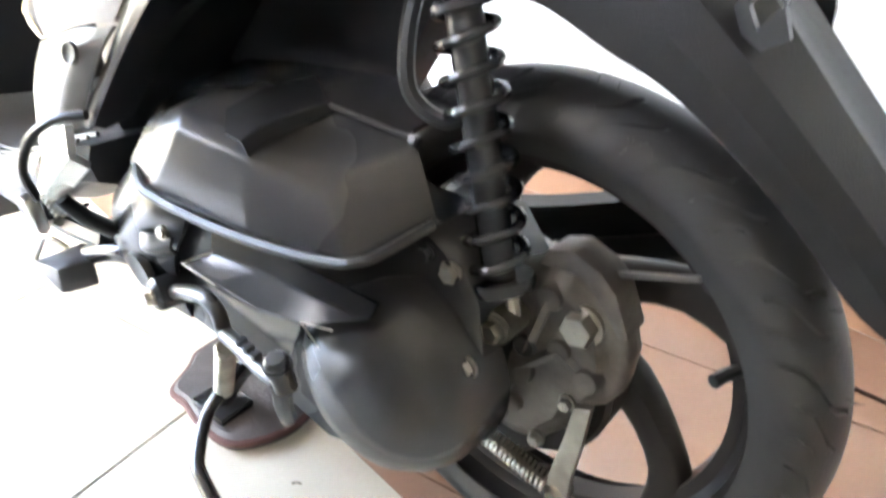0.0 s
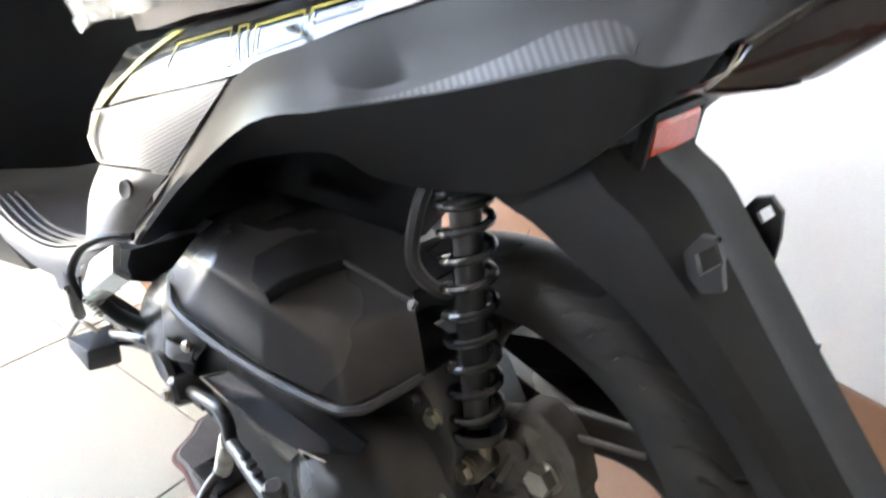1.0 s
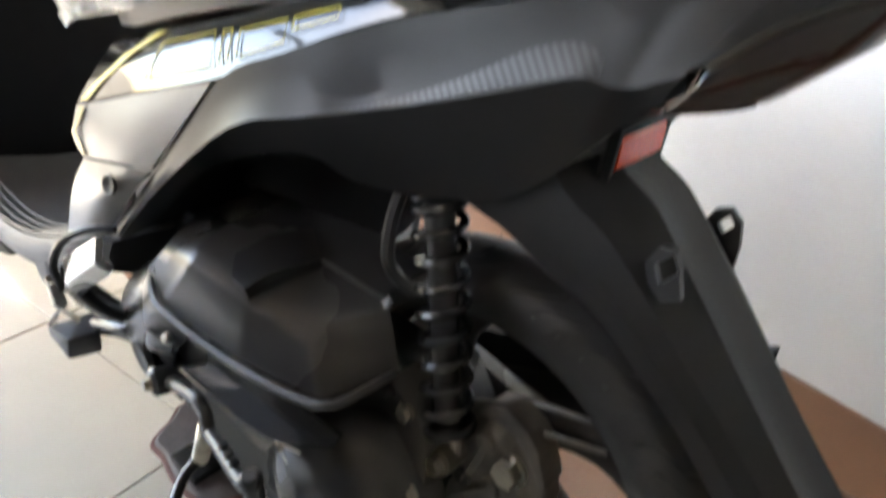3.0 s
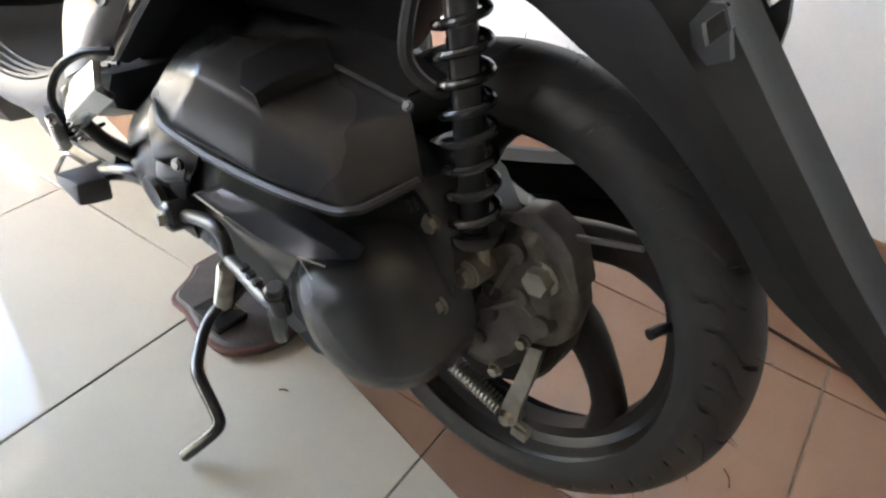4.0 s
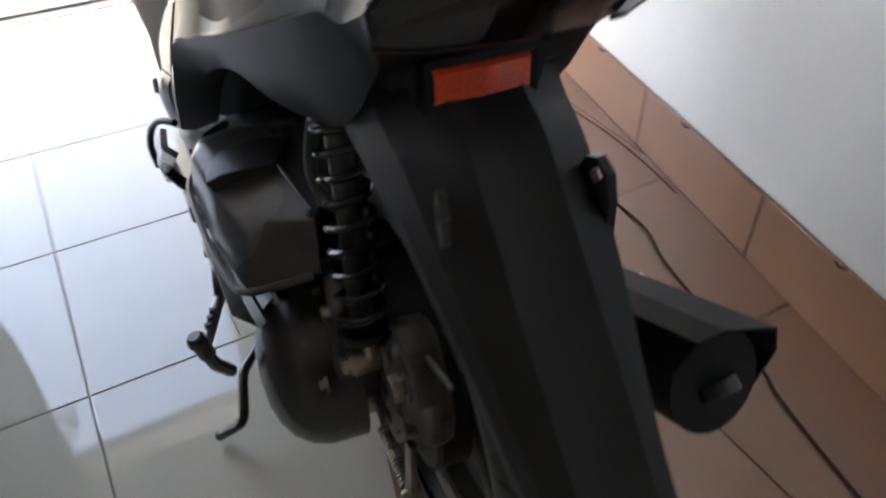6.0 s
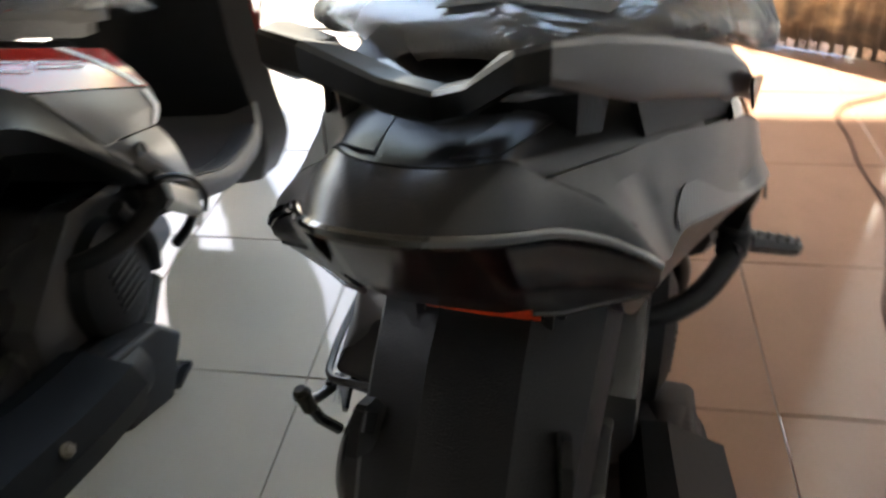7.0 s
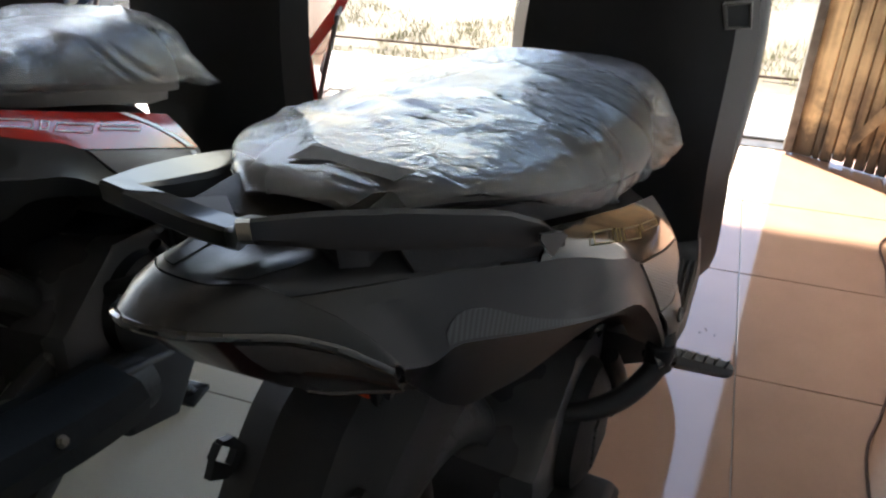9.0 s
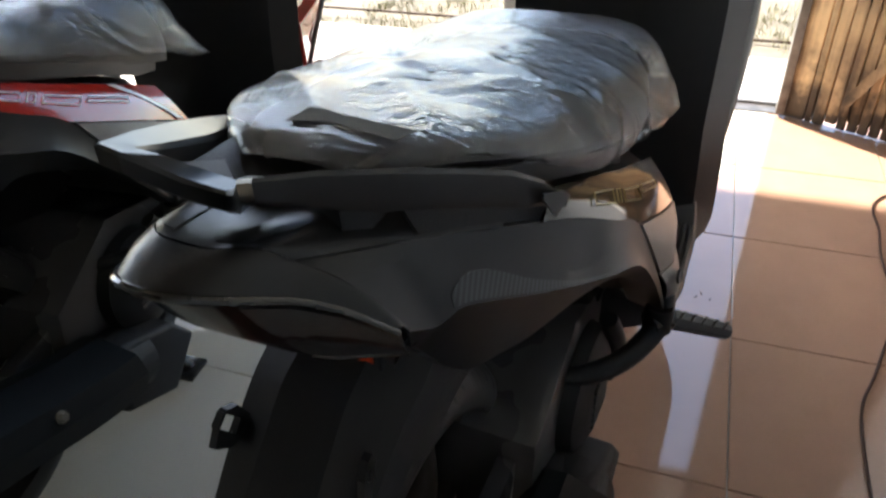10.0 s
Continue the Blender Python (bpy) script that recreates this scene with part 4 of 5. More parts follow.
    # painted panel under the seat
    pan = [[(-0.150, -0.795, 0.606), (-0.150, -0.888, 0.645), (-0.148, -0.977, 0.680), (-0.144, -1.050, 0.711), (-0.139, -1.110, 0.734), (-0.133, -1.161, 0.754), (-0.131, -1.181, 0.757)],
           [(-0.170, -0.787, 0.575), (-0.172, -0.885, 0.620), (-0.168, -0.988, 0.664), (-0.161, -1.064, 0.698), (-0.152, -1.122, 0.724), (-0.143, -1.172, 0.745), (-0.136, -1.194, 0.752)],
           [(-0.184, -0.776, 0.541), (-0.188, -0.891, 0.592), (-0.182, -1.015, 0.645), (-0.171, -1.079, 0.682), (-0.159, -1.132, 0.713), (-0.147, -1.177, 0.736), (-0.138, -1.207, 0.748)]]
    painted = both("side_panel", smooth_sheet(pan, 4, 4, 0.004), paint, root, "glossy painted panel below the seat")
    dot = [[(-0.186, -0.778, 0.540), (-0.190, -0.893, 0.590), (-0.184, -1.014, 0.642)],
           [(-0.196, -0.786, 0.512), (-0.204, -0.892, 0.558), (-0.194, -0.986, 0.597)],
           [(-0.200, -0.815, 0.500), (-0.209, -0.897, 0.529), (-0.203, -0.948, 0.541)]]
    dotted = both("dotted_panel", smooth_sheet(dot, 5, 5, 0.004), dots, root, "grey dotted plastic panel")
    low_p = [[(-0.200, -0.813, 0.497), (-0.2095, -0.897, 0.5265), (-0.203, -0.946, 0.538)],
             [(-0.207, -0.795, 0.455), (-0.2205, -0.882, 0.490), (-0.210, -0.925, 0.508)],
             [(-0.205, -0.765, 0.375), (-0.214, -0.828, 0.413), (-0.206, -0.866, 0.434)]]
    lows = both("lower_panel", smooth_sheet(low_p, 5, 5, 0.004), panel, root, "plain grey plastic panel with a screw")
    for ob, sgn in zip(lows, (-1, 1)):
        # The screw hole's shade is painted on as a dark dished disc.
        part("screw_recess", lathe([(0.0005, 0.0014), (0.006, 0.0018), (0.0085, 0.0030), (0.0098, 0.0)], (sgn * 0.2195, -0.905, 0.512), (sgn, -0.12, 0.2), 20), M_RUBBER, ob, "screw hole with its shade put in as dark colour")
    # slanted stripe, and bars in place of the maker's lettering
    def on_panel(u, v):
        """A place on the painted panel: u from front to rear, v from top to bottom, lifted a little."""
        k = min(int(u * 6), 5)
        q = [Vector(pan[j][k]).lerp(Vector(pan[j][k + 1]), u * 6 - k) for j in range(3)]
        p = q[0].lerp(q[1], v * 2) if v < 0.5 else q[1].lerp(q[2], v * 2 - 1)
        return p + Vector((-0.0030, 0, 0.0012))
    def outline(u0, u1, v0, v1, k=0.02):
        return [(u0 + k, v0), (u1 + k, v0), (u1, v1), (u0, v1), (u0 + k, v0)]
    glyphs = [outline(0.02, 0.24, 0.30, 0.84), outline(0.28, 0.32, 0.34, 0.84), outline(0.36, 0.56, 0.42, 0.84), outline(0.60, 0.80, 0.42, 0.66, 0.012)]
    for ob, sgn in zip(painted, (-1, 1)):
        line = M_GOLD if sgn > 0 and mark is M_YELLOW else mark
        for g in glyphs:
            pts = [on_panel(0.19 + u * 0.60 if sgn < 0 else 0.66 - u * 0.60, v if sgn < 0 else 0.20 + v * 0.52) for u, v in g]
            part("decal_bar", tube([(sgn * -p.x, p.y, p.z) for p in pts], 0.0010 if mark is M_WHITE else 0.0007, 5), line, ob, "thin outlined bar of a decal")
        if sgn > 0 and accent is M_YELLOW:
            continue
        edge_a = [on_panel(u, v) for u, v in ((0.195, 0.02), (0.13, 0.35), (0.07, 0.72), (0.045, 0.97))]
        edge_b = [on_panel(u, v) for u, v in ((0.165, 0.02), (0.10, 0.35), (0.045, 0.72), (0.022, 0.97))]
        part("stripe", sheet([[(sgn * -p.x, p.y, p.z) for p in e] for e in (edge_a, edge_b)], 0.0010), accent, ob, "slanted vinyl stripe")
    for ob, sgn in zip(dotted, (-1, 1) if accent is M_WHITE else (-1,)):
        part("stripe", sheet([[(sgn * 0.1915, -0.808, 0.5505), (sgn * 0.2010, -0.803, 0.524), (sgn * 0.2040, -0.826, 0.507)], [(sgn * 0.1910, -0.796, 0.5455), (sgn * 0.2000, -0.792, 0.520), (sgn * 0.2030, -0.817, 0.504)]], 0.0010), accent if accent is M_WHITE else M_GOLD, ob, "pale lower end of the slanted stripe")
    # dark inner body under the seat
    body = []
    for y, w, lo, hi in ((-0.765, 0.11, 0.36, 0.585), (-0.83, 0.155, 0.42, 0.63), (-0.95, 0.150, 0.56, 0.68), (-1.1, 0.132, 0.612, 0.735), (-1.22, 0.108, 0.625, 0.775), (-1.30, 0.088, 0.675, 0.795)):
        body.append([(-w, y, lo), (-w, y, hi - 0.02), (-w * 0.8, y, hi), (w * 0.8, y, hi), (w, y, hi - 0.02), (w, y, lo), (w * 0.7, y, lo - 0.012), (-w * 0.7, y, lo - 0.012)])
    part("inner_body", sheet(body, ring=True, caps=True), M_PLASTIC, root, "black plastic inner body below the seat")
    part("inner_fender", slab([(-0.86, 0.68), (-0.88, 0.46), (-0.955, 0.44), (-1.08, 0.47), (-1.118, 0.53), (-1.150, 0.58), (-1.16, 0.68)], "x", -0.050, 0.006, 0.004), M_GUARD, root, "black plastic inner fender")
    part("seat_base", sheet([[(-w, y, z - 0.022), (-w - 0.006, y, z), (w + 0.006, y, z), (w, y, z - 0.022)] for y, w, z in ((-0.72, 0.10, 0.622), (-0.80, 0.128, 0.645), (-0.90, 0.138, 0.684), (-1.04, 0.140, 0.732), (-1.18, 0.112, 0.782), (-1.29, 0.058, 0.812))], ring=True, caps=True), M_GREYPLASTIC, root, "grey seat base rim")
    seat_rows = []
    for y, w, lo, hi in ((-0.668, 0.04, 0.612, 0.660), (-0.690, 0.11, 0.610, 0.715), (-0.76, 0.135, 0.630, 0.748), (-0.85, 0.143, 0.660, 0.764), (-0.94, 0.146, 0.692, 0.777), (-1.01, 0.144, 0.718, 0.788), (-1.10, 0.138, 0.750, 0.802), (-1.19, 0.114, 0.784, 0.815), (-1.255, 0.086, 0.808, 0.826), (-1.295, 0.056, 0.816, 0.829), (-1.312, 0.03, 0.818, 0.824)):
        h = hi - lo
        seat_rows.append([(w * a, y, lo + h * b) for a, b in ((-0.96, 0.0), (-1.0, 0.22), (-0.95, 0.55), (-0.8, 0.82), (-0.5, 0.97), (0, 1.0), (0.5, 0.97), (0.8, 0.82), (0.95, 0.55), (1.0, 0.22), (0.96, 0.0))])
    fine = list(zip(*[spline(c, 3) for c in zip(*seat_rows)]))
    part("seat", sheet(fine), M_SEAT, root, "black vinyl saddle")

    # --- tail ---
    def finer(p, n):
        p = [Vector(q) for q in p]
        return [a.lerp(b, k / n) for a, b in zip(p, p[1:]) for k in range(n)] + [p[-1]]
    def across(half):
        """A row from the left edge over the middle to the right edge, from points on the right."""
        return [(-x, y, z) for x, y, z in half[:0:-1]] + list(half)
    top = [[(0, -1.240, 0.786), (0.045, -1.240, 0.789), (0.080, -1.238, 0.785), (0.105, -1.238, 0.775), (0.119, -1.241, 0.760)],
           [(0, -1.300, 0.798), (0.040, -1.300, 0.803), (0.066, -1.298, 0.800), (0.082, -1.297, 0.791), (0.0935, -1.300, 0.7805)],
           [(0, -1.350, 0.810), (0.036, -1.350, 0.816), (0.052, -1.348, 0.811), (0.063, -1.346, 0.803), (0.0705, -1.346, 0.7950)],
           [(0, -1.390, 0.820), (0.028, -1.390, 0.824), (0.041, -1.384, 0.819), (0.050, -1.379, 0.811), (0.0575, -1.372, 0.8028)],
           [(0, -1.424, 0.829), (0.020, -1.423, 0.830), (0.035, -1.409, 0.826), (0.042, -1.400, 0.817), (0.0472, -1.392, 0.8090)]]
    tail = [spline(across(r), 3) for r in top]
    tail = list(zip(*[spline(c, 3) for c in zip(*tail)]))
    cover = part("tail_cover", sharpen(sheet(tail, 0.003), 18), M_TAIL, root, "satin black tail cover with sculpted facets")
    for lo, hi in ((7, 10), (14, 17)):
        part("tail_inlay", sheet([[Vector(p) + Vector((0, -0.0003, 0.0012)) for p in r[lo:hi + 1]] for r in tail[5:12]], 0.0006), M_RIBBED, cover, "finely ribbed grey inlay")
    # rear face between the cover's edge and the lip over the lamp
    brow = [(0, -1.425, 0.8285), (0.020, -1.424, 0.8295), (0.036, -1.410, 0.8255), (0.0495, -1.392, 0.8085), (0.0690, -1.380, 0.793), (0.0870, -1.369, 0.773), (0.0995, -1.359, 0.750)]
    lip = [(0, -1.463, 0.823), (0.022, -1.457, 0.820), (0.040, -1.438, 0.810), (0.056, -1.412, 0.796), (0.074, -1.391, 0.779), (0.088, -1.380, 0.766), (0.0985, -1.369, 0.752)]
    mid = [tuple(Vector(a).lerp(Vector(b), 0.5) + Vector((0, -0.001, 0.0035))) for a, b in zip(brow, lip)]
    part("tail_face", sharpen(sheet([spline(across(r), 4) for r in (brow, mid, lip)], 0.003), 40), M_TAIL, cover, "flat black rear face of the tail")
    part("tail_lip", tube(spline(across(lip), 4), 0.0030, 8), M_GLOSS, root, "glossy black lip over the lamp")
    low_r = [(0, -1.390, 0.728), (0.028, -1.389, 0.728), (0.042, -1.385, 0.729), (0.056, -1.378, 0.726), (0.067, -1.368, 0.723), (0.080, -1.358, 0.721), (0.0945, -1.350, 0.721)]
    under = [(0, -1.340, 0.702), (0.028, -1.340, 0.702), (0.040, -1.338, 0.703), (0.052, -1.334, 0.706), (0.062, -1.328, 0.705), (0.072, -1.322, 0.704), (0.088, -1.318, 0.704)]
    deep = [(x * 0.95, -1.265, 0.702) for x, y, z in under]
    up, lo1 = finer(across(lip), 2), finer(across(low_r), 2)
    bulge = [a.lerp(b, 0.5) + Vector((a.x * 0.03, -0.004, -0.003)) for a, b in zip(up, lo1)]
    lamp = part("tail_lamp", sheet([[p + Vector((0, 0.003, -0.001)) for p in up], bulge, lo1, finer(across(under), 2), finer(across(deep), 2)], 0.003), M_LAMPRED, root, "smoky dark red tail lamp lens")
    for sgn, sl in ((-1, slice(0, 9)), (1, slice(16, 25))):
        out = Vector((sgn * 0.0012, -0.0016, -0.0006))
        part("turn_lens", sheet([[a.lerp(b, q) + out for a, b in zip((up if q < 0.5 else bulge)[sl], (bulge if q < 0.5 else lo1)[sl])] for q in (0.12, 0.49, 0.6, 0.9)], 0.002), M_LAMPCLEAR, lamp, "clear ribbed turn signal lens")
        part("lens_edge", tube([p + out for p in lo1[sl]], 0.0016, 6), M_LAMPRED, lamp, "dark red lower edge of the lens")
    for sgn in (-1, 1):
        part("lens_cap", block((min(sgn * 0.076, sgn * 0.091), -1.358, 0.724), (max(sgn * 0.076, sgn * 0.091), -1.330, 0.743), 0.004), M_PLASTIC, lamp, "black end cap of the lamp")
    # grab rail: two slotted wings that meet in a notch in the middle
    line_o = [(0.0, -1.388, 0.842), (0.018, -1.399, 0.852), (0.040, -1.418, 0.874), (0.053, -1.421, 0.879), (0.067, -1.384, 0.868), (0.089, -1.331, 0.848), (0.113, -1.274, 0.823), (0.126, -1.243, 0.809), (0.139, -1.212, 0.788), (0.150, -1.186, 0.763)]
    line_i = [(0.0, -1.362, 0.834), (0.013, -1.368, 0.840), (0.030, -1.393, 0.862), (0.045, -1.399, 0.867), (0.056, -1.370, 0.853), (0.072, -1.316, 0.831), (0.094, -1.264, 0.812), (0.104, -1.238, 0.800), (0.116, -1.212, 0.783), (0.134, -1.190, 0.763)]
    rail_rows = []
    for sgn in (-1, 1):
        ro = finer([(sgn * x, y, z) for x, y, z in line_o], 3)
        ri = finer([(sgn * x, y, z) for x, y, z in line_i], 3)
        rows = []
        for k, (a, b) in enumerate(zip(ro, ri)):
            d = Vector((0, 0, -1.0)) * (0.60 + 0.55 * min(1, max(0, (k - 9) / 5))) * (1 if k < 22 else max(0.35, 1 - (k - 22) / 8))
            rows.append([a + d * 0.004, a.lerp(b, 0.10), a.lerp(b, 0.88), b + d * 0.003, b + d * 0.014, a.lerp(b, 0.55) + d * 0.019, a.lerp(b, 0.1) + d * 0.026, a + d * 0.022])
        rail_rows.append(sharpen(sheet(rows, ring=True, caps=True), 24))
    rail = part("grab_rail", join(*rail_rows), M_RAIL, root, "satin black grab rail with two wings")
    for sgn in (-1, 1):
        part("rail_web", sheet([[(sgn * 0.053, -1.380, 0.846), (sgn * 0.031, -1.349, 0.838)], [(sgn * 0.038, -1.392, 0.850), (sgn * 0.010, -1.366, 0.835)]], 0.004), M_RAIL, rail, "glossy web below the slot")
    # bracket under the wings
    foot = []
    for x, yr, topz in ((-0.066, -1.338, 0.824), (-0.056, -1.356, 0.833), (-0.044, -1.354, 0.830), (-0.030, -1.346, 0.822), (0.0, -1.340, 0.818), (0.030, -1.346, 0.822), (0.044, -1.354, 0.830), (0.056, -1.356, 0.833), (0.066, -1.338, 0.824)):
        foot.append([(x, -1.28, 0.785), (x, -1.28, topz - 0.008), (x, -1.29, topz - 0.002), (x, yr + 0.003, topz), (x, yr, topz - 0.003), (x, yr + 0.004, 0.79)])
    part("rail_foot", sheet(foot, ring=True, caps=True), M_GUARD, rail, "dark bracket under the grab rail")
    for sgn in (-1, 1):
        part("rail_skirt", sheet([[(sgn * 0.136, -1.194, 0.757), (sgn * 0.121, -1.222, 0.778), (sgn * 0.106, -1.256, 0.796), (sgn * 0.088, -1.298, 0.815), (sgn * 0.076, -1.326, 0.826)],
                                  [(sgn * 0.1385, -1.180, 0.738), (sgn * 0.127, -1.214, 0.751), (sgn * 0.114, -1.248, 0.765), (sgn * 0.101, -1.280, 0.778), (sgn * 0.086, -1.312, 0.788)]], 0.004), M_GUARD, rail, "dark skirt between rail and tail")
        part("rail_end", sheet([[(sgn * 0.1525, -1.187, 0.7640), (sgn * 0.1505, -1.198, 0.7735), (sgn * 0.1425, -1.2235, 0.7830)], [(sgn * 0.1480, -1.207, 0.7550), (sgn * 0.1470, -1.212, 0.7600), (sgn * 0.1425, -1.2245, 0.7790)]], 0.002), M_RAIL, rail, "glossy faceted end of the rail")
    # rear mudguard: a flat rear face between two folded edges, with side flanges
    fen = []
    for y, z, ye, ze, w in ((-1.278, 0.705, -1.170, 0.640, 0.086), (-1.290, 0.680, -1.205, 0.598, 0.085), (-1.309, 0.650, -1.252, 0.586, 0.083), (-1.343, 0.632, -1.295, 0.568, 0.080), (-1.385, 0.592, -1.337, 0.552, 0.077), (-1.428, 0.550, -1.385, 0.520, 0.071), (-1.467, 0.513, -1.428, 0.484, 0.064), (-1.512, 0.470, -1.475, 0.440, 0.057), (-1.557, 0.430, -1.535, 0.410, 0.049), (-1.588, 0.393, -1.579, 0.382, 0.037), (-1.602, 0.366, -1.601, 0.362, 0.020)):
        dy, dz = ye - y, ze - z
        f = min(0.030, w * 0.55)
        fen.append([(-w, ye, ze), (-w * 1.02, y + dy * 0.6, z + dz * 0.6), (-w * 0.9, y + dy * 0.28, z + dz * 0.28), (-f, y, z), (-f * 0.5, y + 0.002, z - 0.002), (0, y + 0.003, z - 0.003), (f * 0.5, y + 0.002, z - 0.002), (f, y, z), (w * 0.9, y + dy * 0.28, z + dz * 0.28), (w * 1.02, y + dy * 0.6, z + dz * 0.6), (w, ye, ze)])
    fen = list(zip(*[spline(c, 5) for c in zip(*fen)]))
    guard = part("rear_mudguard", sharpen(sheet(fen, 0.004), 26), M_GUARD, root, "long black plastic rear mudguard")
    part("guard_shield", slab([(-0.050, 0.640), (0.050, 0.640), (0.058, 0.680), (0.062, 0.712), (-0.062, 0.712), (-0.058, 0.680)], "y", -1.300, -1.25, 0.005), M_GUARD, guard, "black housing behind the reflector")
    for sgn, ear_o, hole in ((-1, [(-1.358, 0.604), (-1.366, 0.621), (-1.3755, 0.6235), (-1.387, 0.609), (-1.394, 0.594), (-1.380, 0.584), (-1.366, 0.590)], [(-1.370, 0.607), (-1.374, 0.612), (-1.378, 0.617), (-1.383, 0.6105), (-1.379, 0.605), (-1.375, 0.5995), (-1.3725, 0.603)]),
                             (1, [(-1.350, 0.588), (-1.361, 0.6135), (-1.3715, 0.618), (-1.383, 0.608), (-1.388, 0.587), (-1.390, 0.553), (-1.368, 0.560)], [(-1.367, 0.602), (-1.370, 0.606), (-1.373, 0.6095), (-1.3775, 0.604), (-1.375, 0.600), (-1.372, 0.596), (-1.3695, 0.599)])):
        hy, hz, grow = sum(y for y, z in hole) / 7, sum(z for y, z in hole) / 7, 1.6 if sgn < 0 else 1.25
        hole = [(hy + (y - hy) * grow, hz + (z - hz) * grow) for y, z in hole]
        rows = [[(sgn * (x - 0.25 * (y + 1.378)), y, z) for y, z in o] for x, o in ((0.060, hole), (0.060, ear_o), (0.067, ear_o), (0.067, hole))]
        rows.append(rows[0])
        ear = sheet(rows, ring=True)
        bmesh.ops.remove_doubles(ear, verts=ear.verts[:], dist=1e-6)
        part("plate_bracket", sharpen(ear, 30), M_PLASTIC, guard, "slotted plastic bracket ear")
    part("reflector", sheet([[(x, -1.3040 - d, 0.674) for x, d in ((-0.039, 0), (0, 0.001), (0.036, 0))], [(x, -1.3070 - d, 0.671) for x, d in ((-0.039, 0), (0, 0.001), (0.036, 0))], [(x, -1.3080 - d, 0.650) for x, d in ((-0.039, 0), (0, 0.001), (0.036, 0))], [(x, -1.3050 - d, 0.647) for x, d in ((-0.039, 0), (0, 0.001), (0.036, 0))]], 0.0015), M_REFLECT, guard, "orange red rectangular reflector")
    part("reflector_frame", join(block((-0.047, -1.3075, 0.640), (-0.0405, -1.29, 0.682), 0.002), block((0.0375, -1.3075, 0.640), (0.044, -1.29, 0.682), 0.002), block((-0.047, -1.3075, 0.6755), (0.044, -1.29, 0.683), 0.002)), M_GUARD, guard, "black rim round the reflector")

    # floorboard, leg shield and front end
    board = []
    for y, w, z in ((-0.82, 0.180, 0.394), (-0.79, 0.196, 0.390), (-0.745, 0.204, 0.371), (-0.66, 0.205, 0.332), (-0.56, 0.200, 0.308), (-0.46, 0.196, 0.310), (-0.41, 0.18, 0.37)):
        board.append([(-w, y, z - 0.04), (-w - 0.006, y, z - 0.018), (-w, y, z), (-w * 0.5, y, z - 0.004), (w * 0.5, y, z - 0.004), (w, y, z), (w + 0.006, y, z - 0.018), (w, y, z - 0.04), (w * 0.6, y, z - 0.075), (-w * 0.6, y, z - 0.075)])
    fb = part("floorboard", sheet([list(r) for r in zip(*[spline(c, 3) for c in zip(*board)])], ring=True, caps=True), M_GREYPLASTIC, root, "grey ribbed plastic floorboard")
    for k in range(4):
        for sgn in (-1, 1):
            x = sgn * (0.200 - 0.011 * k)
            part("board_rib", tube([(x * 0.96, -0.80, 0.394), (x, -0.745, 0.374), (x, -0.66, 0.335), (x * 0.98, -0.56, 0.311), (x * 0.96, -0.46, 0.313)], 0.0028, 5, n=3), M_RUBBER, fb)
    part("belly_rail", tube([(-0.170, -0.80, 0.275), (-0.172, -0.68, 0.265), (-0.165, -0.5, 0.255)], 0.016, 8, n=3), M_PLASTIC, root)
    part("board_bracket", facets([[(-0.205, -0.655, 0.310), (-0.208, -0.700, 0.322), (-0.205, -0.735, 0.335)], [(-0.200, -0.660, 0.268), (-0.205, -0.700, 0.262), (-0.200, -0.725, 0.282)], [(-0.150, -0.660, 0.268), (-0.150, -0.700, 0.262), (-0.150, -0.725, 0.282)]], 0.004, 0.004), M_PLASTIC, fb, "black bracket below the floorboard")
    shield = []
    for z, wl, wr, y in ((0.10, 0.12, 0.12, -0.34), (0.22, 0.175, 0.175, -0.40), (0.36, 0.182, 0.182, -0.45), (0.50, 0.178, 0.178, -0.47), (0.62, 0.179, 0.179, -0.46), (0.74, 0.176, 0.176, -0.43), (0.88, 0.154, 0.154, -0.39), (1.0, 0.11, 0.11, -0.33)):
        shield.append([(-wl, y + 0.08, z), (-wl * 0.8, y + 0.015, z), (-wl * 0.3, y, z), (0.0, y - 0.004, z), (wr * 0.6, y, z), (wr * 0.85, y + 0.015, z), (wr, y + 0.08, z)])
    shield = [list(r) for r in zip(*[spline(c, 3) for c in zip(*shield)])]
    part("leg_shield", wide(sheet(shield, 0.03), 1.19), M_PLASTIC, root, "matte black inner leg shield")
    cowl = [[(0.14, -0.36, 0.30), (0.16, -0.20, 0.30), (0.11, -0.02, 0.30)], [(0.178, -0.385, 0.45), (0.19, -0.2, 0.47), (0.13, 0.05, 0.50)], [(0.182, -0.375, 0.62), (0.185, -0.22, 0.66), (0.11, 0.05, 0.70)], [(0.165, -0.33, 0.80), (0.15, -0.2, 0.82), (0.07, 0.0, 0.84)]]
    both("front_cowl", wide(smooth_sheet([[(x * q, y, z) for (x, y, z), q in zip(r, (0.94, 0.66, 0.34))] for r in cowl], 4, 4, 0.006)), paint if paint is not M_GLOSS else M_SATIN, root, "painted front side cowl")
    if paint is M_GLOSS:
        edge = [[(0.168, -0.392, 0.40), (0.176, -0.380, 0.55), (0.177, -0.368, 0.70), (0.162, -0.330, 0.88)], [(0.178, -0.370, 0.40), (0.189, -0.352, 0.55), (0.190, -0.340, 0.70), (0.172, -0.300, 0.88)], [(0.172, -0.320, 0.41), (0.184, -0.300, 0.55), (0.184, -0.290, 0.70), (0.166, -0.260, 0.87)]]
        both("cowl_edge", wide(smooth_sheet(edge, 4, 4, 0.004)), M_SATIN, root, "black edge of the front cowl")
    else:
